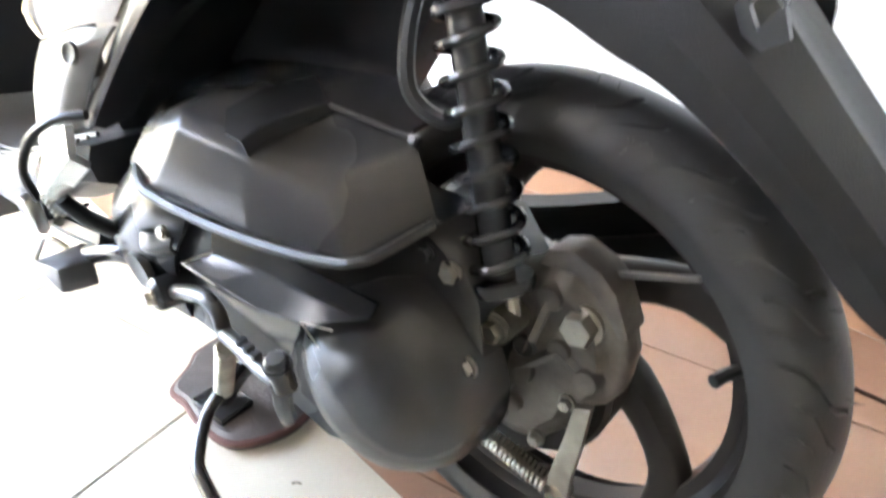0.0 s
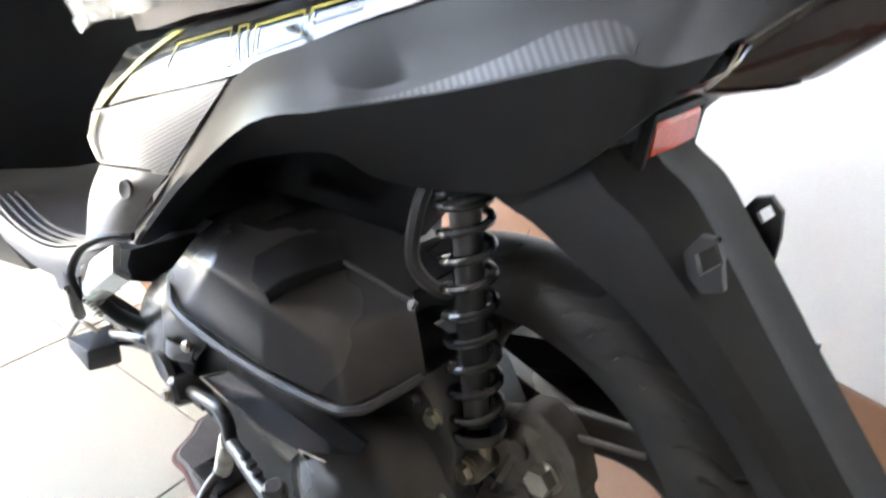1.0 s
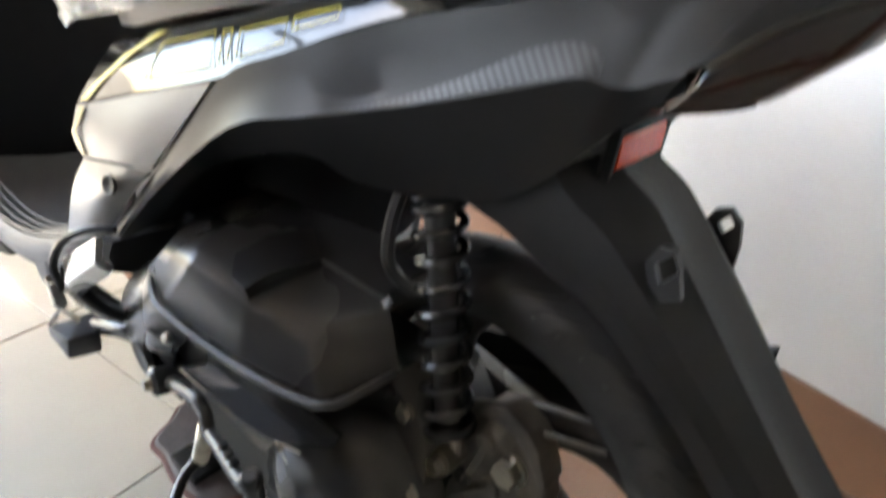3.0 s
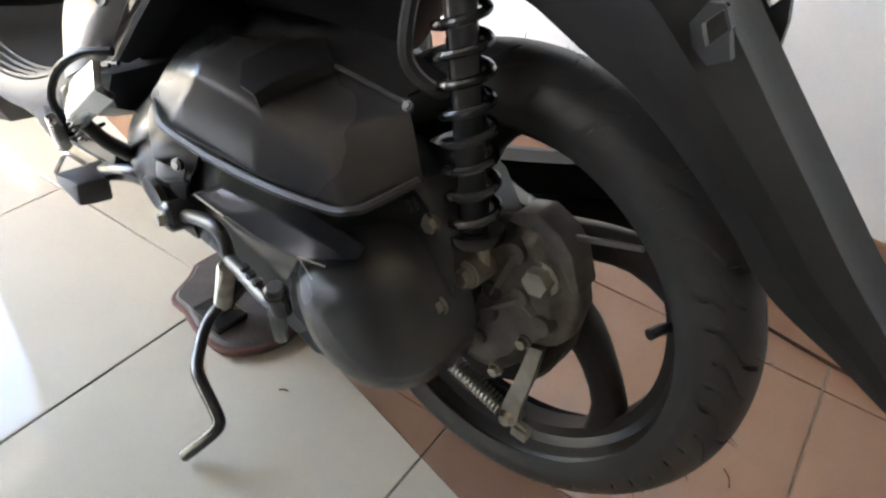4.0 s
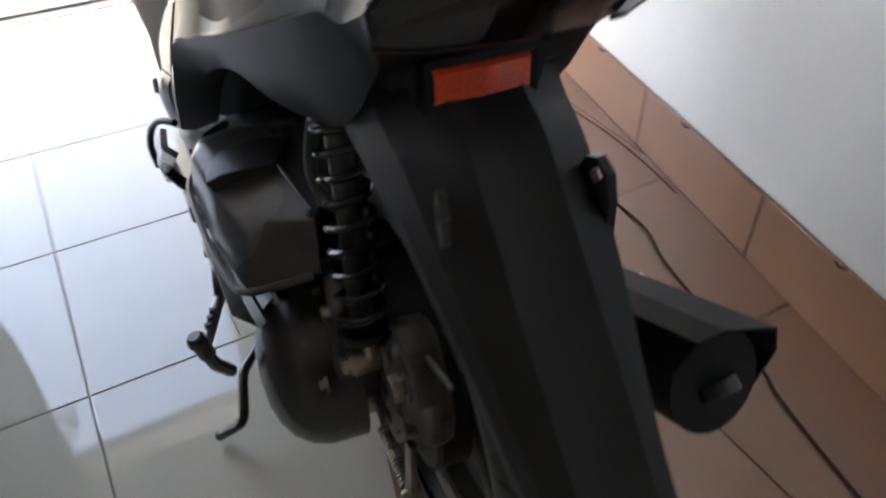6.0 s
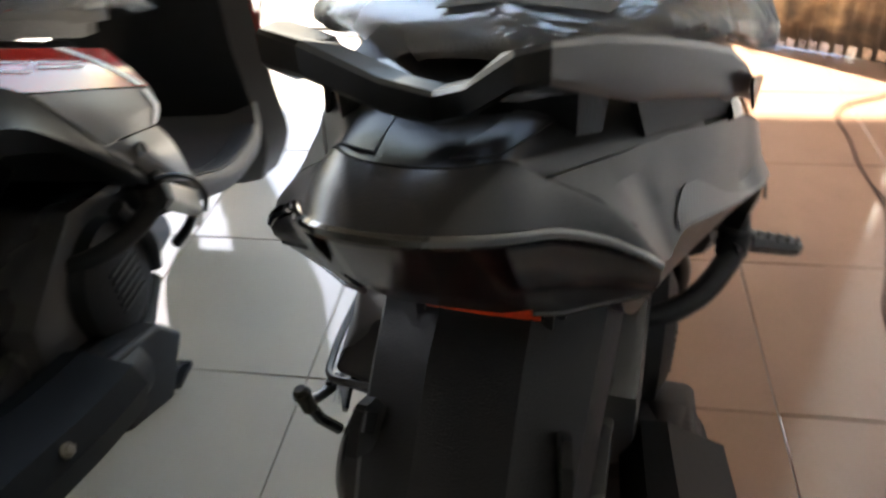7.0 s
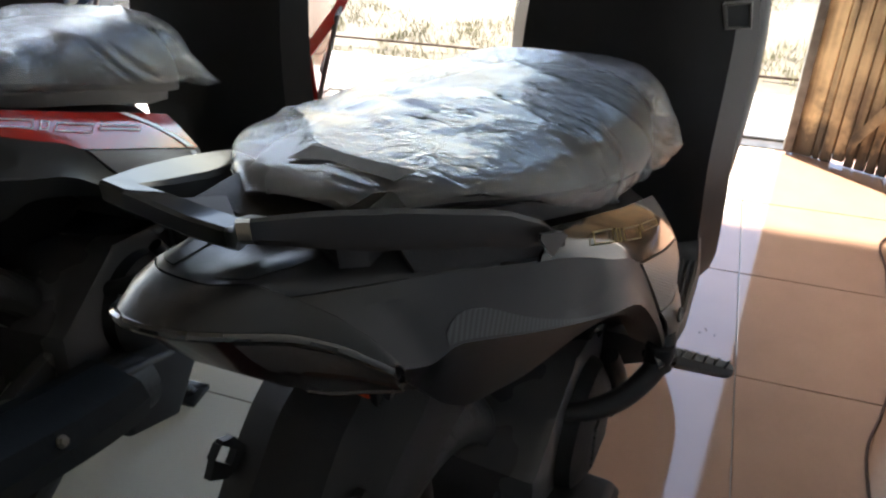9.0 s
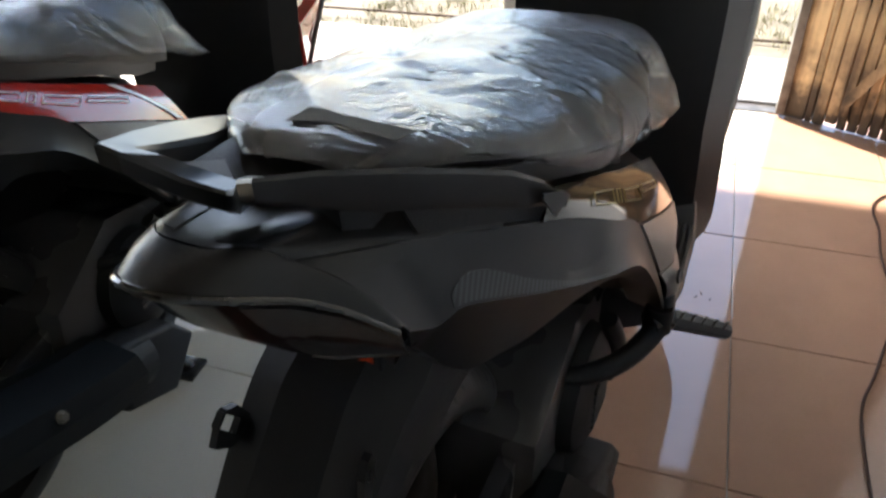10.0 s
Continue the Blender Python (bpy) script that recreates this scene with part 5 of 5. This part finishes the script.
        for sgn in (-1, 1):
            frame_line = [(0.184, -0.350, 0.36), (0.186, -0.366, 0.414), (0.188, -0.384, 0.582), (0.214, -0.250, 0.648), (0.212, -0.17, 0.69)]
            bar_line = [(0.190, -0.345, 0.40), (0.206, -0.354, 0.474), (0.232, -0.275, 0.634), (0.220, -0.18, 0.66)]
            vent = part("vent_frame", sheet([[(sgn * x, y, z), (sgn * (x + 0.024), y + 0.004, z - 0.004), (sgn * (x + 0.022), y + 0.012, z - 0.008), (sgn * (x - 0.004), y + 0.012, z - 0.004)] for x, y, z in frame_line], ring=True, caps=True), paint, root, "painted frame round the front vent")
            part("vent_bar", tube([(sgn * x, y, z) for x, y, z in bar_line], 0.006, 8), M_PANEL, vent, "grey bar across the vent")
            part("vent_tab", slab([(-0.335, 0.535), (-0.300, 0.560), (-0.292, 0.548), (-0.328, 0.515)], "x", min(sgn * 0.205, sgn * 0.209), max(sgn * 0.205, sgn * 0.209), 0.001), M_SILVER, vent, "silver tab in the vent")
    if paint is M_GLOSS:
        pocket = part("pocket_rim", tube([(0.157, -0.437, 0.765), (0.194, -0.424, 0.768), (0.199, -0.422, 0.730), (0.166, -0.434, 0.728), (0.157, -0.437, 0.765)], 0.0035, 8), M_PANEL, root, "grey rim of a small pocket")
        # Flat dark sheet that stands for the shade inside the pocket.
        part("pocket", sheet([[(0.157, -0.434, 0.765), (0.194, -0.421, 0.768)], [(0.166, -0.431, 0.728), (0.199, -0.419, 0.730)]], 0.002), M_RUBBER, pocket, "inside of the pocket, its shade put in as dark colour")
    part("head_cover", stack([(0.86, [(-0.10, -0.30), (0.10, -0.30), (0.14, -0.20), (0.10, -0.02), (-0.10, -0.02), (-0.14, -0.20)]), (1.02, [(-0.09, -0.34), (0.09, -0.34), (0.13, -0.24), (0.08, -0.14), (-0.08, -0.14), (-0.13, -0.24)])], "z", 0.02), M_SATIN, root)
    bar = part("handlebar", tube([(-0.34, -0.40, 1.02), (-0.2, -0.32, 1.0), (0, -0.27, 0.99), (0.2, -0.32, 1.0), (0.34, -0.40, 1.02)], 0.012, 10, n=4), M_BLACKSTEEL, root)
    for sgn in (-1, 1):
        part("grip", tube([(sgn * 0.22, -0.33, 1.003), (sgn * 0.34, -0.40, 1.02)], 0.018, 12), M_RUBBER, bar)
        part("brake_lever", tube([(sgn * 0.2, -0.28, 0.995), (sgn * 0.3, -0.32, 1.005), (sgn * 0.37, -0.37, 1.015)], 0.006, 8, n=3), M_CHROME, bar)
    part("front_fork", join(tube([(-0.07, 0.03, 0.246), (-0.07, -0.12, 0.62)], 0.017, 12), tube([(0.07, 0.03, 0.246), (0.07, -0.12, 0.62)], 0.017, 12), tube([(-0.08, -0.12, 0.62), (0.08, -0.12, 0.62)], 0.02, 10), tube([(0, -0.12, 0.62), (0, -0.25, 0.95)], 0.024, 12)), M_BLACKSTEEL, root)
    ff = []
    for k in range(9):
        a = math.radians(10 + 18 * k)
        r = 0.265
        c = Vector((0, 0.03, 0.246))
        ff.append([c + Vector((x, math.cos(a) * (r - dd), math.sin(a) * (r - dd))) for x, dd in ((-0.06, 0.05), (-0.055, 0.012), (0, 0.0), (0.055, 0.012), (0.06, 0.05))])
    part("front_mudguard", sheet(ff, 0.004), M_PLASTIC, root)

    # steering turned to the left lock
    swing = Matrix.Translation((0, 0.90, 0)) @ pose(0, 0, 0, 0, 0, 34) @ Matrix.Translation((0, -0.90, 0))
    for ob in list(root.children):
        if ob.name.split(".")[0] in ("front_wheel", "handlebar", "front_fork", "front_mudguard"):
            for o in [ob] + list(ob.children):
                o.data.transform(swing)

    # foot pegs: the right one swung out, the left one folded
    if peg_out:
        peg = part("passenger_peg", tube([(0.195, -0.900, 0.425), (0.206, -0.886, 0.428), (0.215, -0.878, 0.426)], 0.017, 12), M_BLACKSTEEL, root, "black passenger footrest, folded out")
        part("peg_rubber", tube([(0.208, -0.884, 0.428), (0.216, -0.878, 0.424), (0.280, -0.828, 0.386), (0.288, -0.822, 0.381)], 0.0165, 8, 0.0105), M_RUBBER, peg, "ribbed black rubber footrest")
        for k in range(5):
            c = Vector((0.226, -0.870, 0.418)).lerp(Vector((0.280, -0.828, 0.386)), k / 4)
            part("peg_rib", tube([c + Vector((0.003, -0.011, 0.011)), c + Vector((0.006, -0.003, 0.0155)), c + Vector((0.007, 0.006, 0.011))], 0.0022, 5), M_RUBBER, peg)
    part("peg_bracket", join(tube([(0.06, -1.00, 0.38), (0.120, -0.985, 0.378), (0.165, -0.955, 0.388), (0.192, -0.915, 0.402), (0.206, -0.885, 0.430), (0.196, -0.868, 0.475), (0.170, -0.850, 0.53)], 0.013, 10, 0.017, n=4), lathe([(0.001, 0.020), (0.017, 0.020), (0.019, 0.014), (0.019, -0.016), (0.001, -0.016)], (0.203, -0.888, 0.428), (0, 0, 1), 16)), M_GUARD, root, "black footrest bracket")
    for sgn in (-1,) if peg_out else (-1, 1):
        lpeg = part("passenger_peg", facets([[(sgn * 0.240, -0.832, 0.400), (sgn * 0.231, -0.888, 0.449)], [(sgn * 0.248, -0.847, 0.374), (sgn * 0.236, -0.892, 0.422)], [(sgn * 0.236, -0.850, 0.362), (sgn * 0.222, -0.896, 0.408)]], 0.008, 0.003), M_BRIGHT, root, "bright metal passenger footrest, folded in")
        part("peg_frame", tube([(sgn * 0.246, -0.838, 0.366), (sgn * 0.249, -0.827, 0.392), (sgn * 0.241, -0.838, 0.424), (sgn * 0.228, -0.866, 0.447), (sgn * 0.212, -0.892, 0.454)], 0.0045, 8, n=3), M_PLASTIC, lpeg, "black rubber edge of the footrest")
        part("peg_hinge", tube([(sgn * 0.236, -0.860, 0.372), (sgn * 0.222, -0.865, 0.350), (sgn * 0.196, -0.858, 0.322)], 0.007, 12, 0.009, n=3), M_PLASTIC, lpeg)
        part("peg_spring", coil((sgn * 0.240, -0.842, 0.372), (sgn * 0.236, -0.856, 0.352), 0.006, 0.0014, 5, 12, 5), M_STEEL, lpeg)
    both("peg_mount", tube([(-0.140, -0.888, 0.405), (-0.150, -0.872, 0.365), (-0.152, -0.856, 0.325), (-0.140, -0.850, 0.27)], 0.013, 14, n=4), M_PLASTIC, root)
    # exhaust on the right
    pts = [(0.150, -1.03, 0.222), (0.160, -1.17, 0.268), (0.170, -1.31, 0.328), (0.180, -1.43, 0.378)]
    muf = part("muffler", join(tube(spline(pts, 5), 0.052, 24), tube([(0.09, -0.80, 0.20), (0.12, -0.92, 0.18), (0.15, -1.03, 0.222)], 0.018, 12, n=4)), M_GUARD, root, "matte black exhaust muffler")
    d = (Vector(pts[3]) - Vector(pts[0])).normalized()
    rows = []
    for p in spline(pts, 5):
        rows.append([p + Vector((math.cos(a) * q2, 0, math.sin(a) * q2)) for a, q2 in [(math.radians(q), q2) for q, q2 in ((-30, 0.060), (10, 0.066), (38, 0.070), (95, 0.066), (118, 0.070), (150, 0.062))]])
    shield2 = part("heat_shield", sharpen(sheet(rows[2:], 0.003), 18), M_SHIELD, muf, "grey heat shield")
    bolt(shield2, (0.231, -1.25, 0.332), (1, 0, 0.4), 0.007)
    foot_o = [(-1.10, 0.300), (-0.95, 0.240), (-0.905, 0.182), (-0.985, 0.112), (-1.10, 0.170)]
    part("pipe_guard", stack([(0.085, foot_o), (0.178, foot_o), (0.186, [(-1.022 + (y + 1.022) * 0.92, 0.2 + (z - 0.2) * 0.9) for y, z in foot_o])], bevel=0.006), M_GUARD, muf, "dark cover over the exhaust bend")
    part("tail_pipe", tube([Vector(pts[3]), Vector(pts[3]) + d * 0.012 + Vector((0, 0, -0.012))], 0.02, 16), M_BLACKSTEEL, muf)
    # right shock-side trim seen past the wheel
    part("cooling_shroud", lathe([(0.001, 0.05), (0.06, 0.048), (0.09, 0.035), (0.098, 0.0)], (0.10, -0.93, 0.31), (1, 0, 0), 32), M_GUARD, root, "black round cooling fan shroud")
    for k in range(6):
        part("shroud_slot", block((0.148, -0.97 + 0.001, 0.275 + 0.013 * k), (0.152, -0.90, 0.281 + 0.013 * k), 0.001), M_RUBBER, root)
    return root


def seat_wrap(origin, yaw, seed, group, slump=0.0):
    """Loose clear film pulled over a saddle."""
    rng = random.Random(seed)
    rows = []
    prof = ((-0.640, 0.03, 0.612, 0.660), (-0.648, 0.105, 0.600, 0.705), (-0.690, 0.146, 0.603, 0.743), (-0.76, 0.158, 0.624, 0.764), (-0.85, 0.165, 0.654, 0.778), (-0.94, 0.165, 0.688, 0.790), (-1.01, 0.162, 0.714, 0.800), (-1.10, 0.155, 0.746, 0.813), (-1.19, 0.136, 0.787, 0.826), (-1.255, 0.104, 0.820, 0.837), (-1.300, 0.070, 0.826, 0.841), (-1.325, 0.040, 0.826, 0.834))
    for y, w, lo, hi in prof:
        h = hi - lo
        rows.append([(w * a, y, lo + h * b) for a, b in ((-0.98, 0.0), (-1.02, 0.2), (-0.97, 0.52), (-0.82, 0.82), (-0.5, 0.97), (0, 1.0), (0.5, 0.97), (0.82, 0.82), (0.97, 0.52), (1.02, 0.2), (0.98, 0.0))])
    rows = [spline(r, 10) for r in rows]
    rows = [list(r) for r in zip(*[spline(c, 44) for c in zip(*rows)])]
    m = len(rows[0])
    for i, r in enumerate(rows):
        for j, p in enumerate(r):
            side = abs(2 * j / (m - 1) - 1)
            # pleats fanning down the flanks, ripples over the front, slack folds and a loose hem
            wob = noise.noise((p.y * 9 + seed, p.z * 9, p.x * 4))
            zone = min(1, max(0, (side - 0.40) / 0.25)) * math.exp(-((p.y + 0.92) / 0.14) ** 4)
            fan = math.atan2(p.y + 0.985, 0.835 - p.z)        # pleats fan out from one gathered spot
            pleat = 1 - 2 * abs(math.sin(fan * 21.0 + 1.6 * wob)) ** 0.7
            ripple = math.sin(6.283 * (p.y + 0.35 * p.x) / 0.0135 + 5 * wob) * math.exp(-((p.y + 0.80) / 0.08) ** 2) * (1 - side)
            fold = (1 - abs(noise.noise((p.y * 7 + p.x * 5 + seed, p.z * 6 - p.x * 4, seed)))) ** 7
            hoop = math.exp(-((p.y + 1.04 + 1.3 * (0.80 - p.z)) / 0.016) ** 2) * min(1, max(0, (side - 0.35) / 0.2)) * (p.x > 0)
            crumple = (1 - 2 * abs(noise.noise((p.x * 34 + 2 * wob, p.y * 30, p.z * 20 + seed)))) * math.exp(-((p.y + 1.10) / 0.11) ** 4) * (1 - max(0, side - 0.55))
            dent = noise.noise((p.x * 16, p.y * 16, seed + 3)) * math.exp(-((p.y + 1.08) / 0.18) ** 2)
            rear = math.sin(6.283 * p.y / 0.017 + 6 * wob) * min(1, max(0, (side - 0.6) / 0.3)) * math.exp(-((p.y + 1.26) / 0.09) ** 2)
            k = 0.0021 * pleat * zone * max(0.25, 0.7 + 0.9 * noise.noise((p.y * 6 + seed, p.z * 5, 8.0))) + 0.0010 * ripple + 0.0055 * fold + 0.0075 * hoop + 0.0030 * crumple + 0.004 * dent + 0.0016 * rear + 0.004 * noise.noise((p.x * 8, p.y * 8, seed))
            if side > 0.90:
                k += 0.005 * noise.noise((p.y * 30, side * 3, seed + 9)) + 0.003
            if p.x > 0 and side > 0.7 and p.y > -1.1:
                r[j] = p = p + Vector((0, 0, 0.022 * (side - 0.7) / 0.3 * min(1.0, (p.y + 1.1) / 0.15)))
            front = max(0.0, 1 - abs(p.y + 0.675) / 0.06)
            corner = front * max(0.0, 1 - abs(side - 0.80) / 0.20)
            r[j] = p = p + (Vector((0.018, 0.022 + slump, -0.010 - slump)) if p.x > 0 else Vector((-0.004, 0.016, -0.006))) * corner + Vector((0, 0, -0.014)) * front * max(0, side - 0.85) / 0.15
            out = Vector((p.x, 0, 0.06)).normalized()
            r[j] = p + out * k + Vector((0, 0, 0.004 * noise.noise((p.y * 22, p.x * 8, seed)) * (side > 0.9)))
    base = BASE + Vector((0, 0, 0.65))
    ob = thing("plastic_seat_cover", sheet(rows), M_FILM, "crumpled clear plastic film over the black saddle", "plastic cover", at=base, group=group)
    turn = Matrix.Translation(PIVOT) @ pose(0, 0, 0, 0, 0, yaw) @ Matrix.Translation(-PIVOT)
    ob.matrix_world = Matrix.Translation(origin) @ turn @ Matrix.Translation(base)
    flat = [p for r in rows[275:] for p in r[::2]]
    grid = []
    for v in (0, 0.25, 0.5, 0.75, 1):
        line = []
        for u in (0, 0.125, 0.25, 0.375, 0.5, 0.625, 0.75, 0.875, 1):
            x, y = -0.025 + 0.087 * u + 0.006 * v, -1.291 + 0.020 * v - 0.001 * u
            near = sorted(flat, key=lambda p: (p.x - x) ** 2 + (p.y - y) ** 2)[:24]
            line.append(Vector((x, y, sum(p.z for p in near) / 24 + 0.0022)))
        grid.append(line)
    part("paper_sticker", sheet(grid, 0.0005), M_PAPER, ob, "pale printed sticker on the film", base=base)
    return ob


build_room()
build_outside()
build_gate()
GROUP = "scooters in the showroom"
BLACK_AT, BLACK_YAW = (-0.002, 0, 0), -6.4      # it stands a little askew to the tiles
black = scooter(BLACK_AT, BLACK_YAW, M_GLOSS, M_YELLOW, M_YELLOW, M_PANEL, M_DOTS, GROUP)
tagged(black, "black motor scooter with carbon patterned trim, standing on its centre stand", "scooter")
RED_AT, RED_YAW = (-0.715, 0.014, 0), 3.2
red = scooter(RED_AT, RED_YAW, M_RED, M_WHITE, M_WHITE, M_PANEL, M_DOTS, GROUP, peg_out=False)
tagged(red, "red and black motor scooter parked beside the black one", "scooter")
seat_wrap(BLACK_AT, BLACK_YAW, 1.0, "film on the saddles")
seat_wrap(RED_AT, RED_YAW, 7.0, "film on the saddles", 0.022)
third = scooter((RED_AT[0] - 0.70, RED_AT[1] + 0.06, 0), RED_YAW, M_BLUEGREY, M_WHITE, M_WHITE, M_PANEL, M_DOTS, GROUP, peg_out=False)
tagged(third, "blue grey motor scooter parked in the shade beyond the red one", "scooter")


# ---- small things ----
def build_mat(origin):
    o = Vector(origin)
    pts = [(-0.004, -0.737), (-0.030, -0.752), (-0.073, -0.768), (-0.080, -0.800), (-0.097, -0.850), (-0.094, -0.905), (-0.028, -0.942), (0.05, -0.92), (0.09, -0.86), (0.085, -0.77), (0.05, -0.742)]
    ring = spline([(x, y, 0) for x, y in pts + pts[:1]], 4)[:-1]
    c = sum(ring, Vector()) / len(ring)
    mat = thing("floor_pad", sheet([[o + p for p in ring], [o + p + Vector((0, 0, 0.016)) for p in ring], [o + c + (p - c) * 0.93 + Vector((0, 0, 0.022)) for p in ring], [o + c + (p - c) * 0.4 + Vector((0, 0, 0.0215)) for p in ring]], ring=True, caps=True), M_MAT, "worn dark pad with a maroon edge under the centre stand", "floor pad", at=o + c)
    part("edge_binding", tube([o + p + Vector((0, 0, 0.012)) for p in ring + ring[:1]], 0.0055, 8), M_MAROON, mat, "frayed maroon cloth edge", base=o + c)


build_mat((0, 0, 0.0))
main_run = [(0.95, 0.42), (0.90, 0.375), (0.80, 0.325), (0.757, 0.275), (0.743, 0.215), (0.746, 0.13), (0.735, 0.0), (0.738, -0.12), (0.735, -0.216), (0.672, -0.428), (0.630, -0.565), (0.624, -0.81), (0.618, -0.92), (0.585, -1.005), (0.558, -1.13), (0.546, -1.23), (0.536, -1.289), (0.510, -1.36), (0.46, -1.60), (0.43, -1.9)]
thing("floor_cable", tube([(x, y, 0.004) for x, y in main_run], 0.0031, 7, n=6), M_CABLE, "thin dark cable winding over the brown tiles", "cable", at=(0.62, -0.8, 0))
thing("floor_cable", tube([(x, y, 0.004) for x, y in ((0.742, -0.10), (0.758, -0.235), (0.775, -0.44), (0.782, -0.60), (0.772, -0.74), (0.752, -0.86))], 0.0016, 6, n=6), M_CABLE, "thin grey cable beside the wall", "cable", at=(0.77, -0.4, 0))
rng = random.Random(21)
for k, (x, y, n) in enumerate(((0.150, -1.526, 0.014), (-0.094, -0.998, 0.006), (0.333, -0.265, 0.005), (0.353, -0.280, 0.004), (0.322, -0.279, 0.004))):
    a = rng.uniform(0, 3.1)
    dx, dy = math.cos(a) * n, math.sin(a) * n
    thing("floor_litter", tube([(x - dx, y - dy, 0.0015), (x + dy * 0.2, y - dx * 0.2, 0.003), (x + dx, y + dy, 0.0015)], 0.0009, 5, n=3), M_CABLE, "tiny dark shred lying on the glazed tiles", "litter", at=(x, y, 0), group="litter on the floor")
for y, h in ((-0.468, 0.006), (-0.825, 0.008), (-1.26, 0.006)):
    x = wall_x(y) - 0.0135
    thing("skirting_chip", tube([(x, y - 0.012, 0.1425), (x - 0.001, y, 0.1405 - h * 0.3), (x, y + 0.010, 0.1428)], 0.0028, 6, 0.0015, n=3), M_CABLE, "dark chipped spot on the skirting top", "chip", at=(x, y, 0.14), group="chips in the skirting")
thing("wire_hook", tube([(0.985, 0.235, 0.006), (0.965, 0.195, 0.008), (0.938, 0.20, 0.02), (0.93, 0.25, 0.03), (0.955, 0.285, 0.014), (0.978, 0.30, 0.006)], 0.006, 8, n=4), M_STEEL, "small bent grey wire hook by the wall", "hook", at=(0.95, 0.24, 0))
rng = random.Random(8)
for k in range(5):
    y, z = rng.uniform(-1.0, 0.3), rng.uniform(0.3, 0.95)
    pts = [(wall_x(y + d) - 0.0012, y + d, z + 0.4 * d + rng.uniform(-0.006, 0.006)) for d in (-0.02, -0.008, 0.004, 0.018)]
    thing("wall_scuff", tube(pts, 0.0016, 5, 0.0006, n=3), M_SCUFF, "faint grey scuff on the white wall", "scuff", at=pts[0], group="scuffs on the wall")
build_tiles()
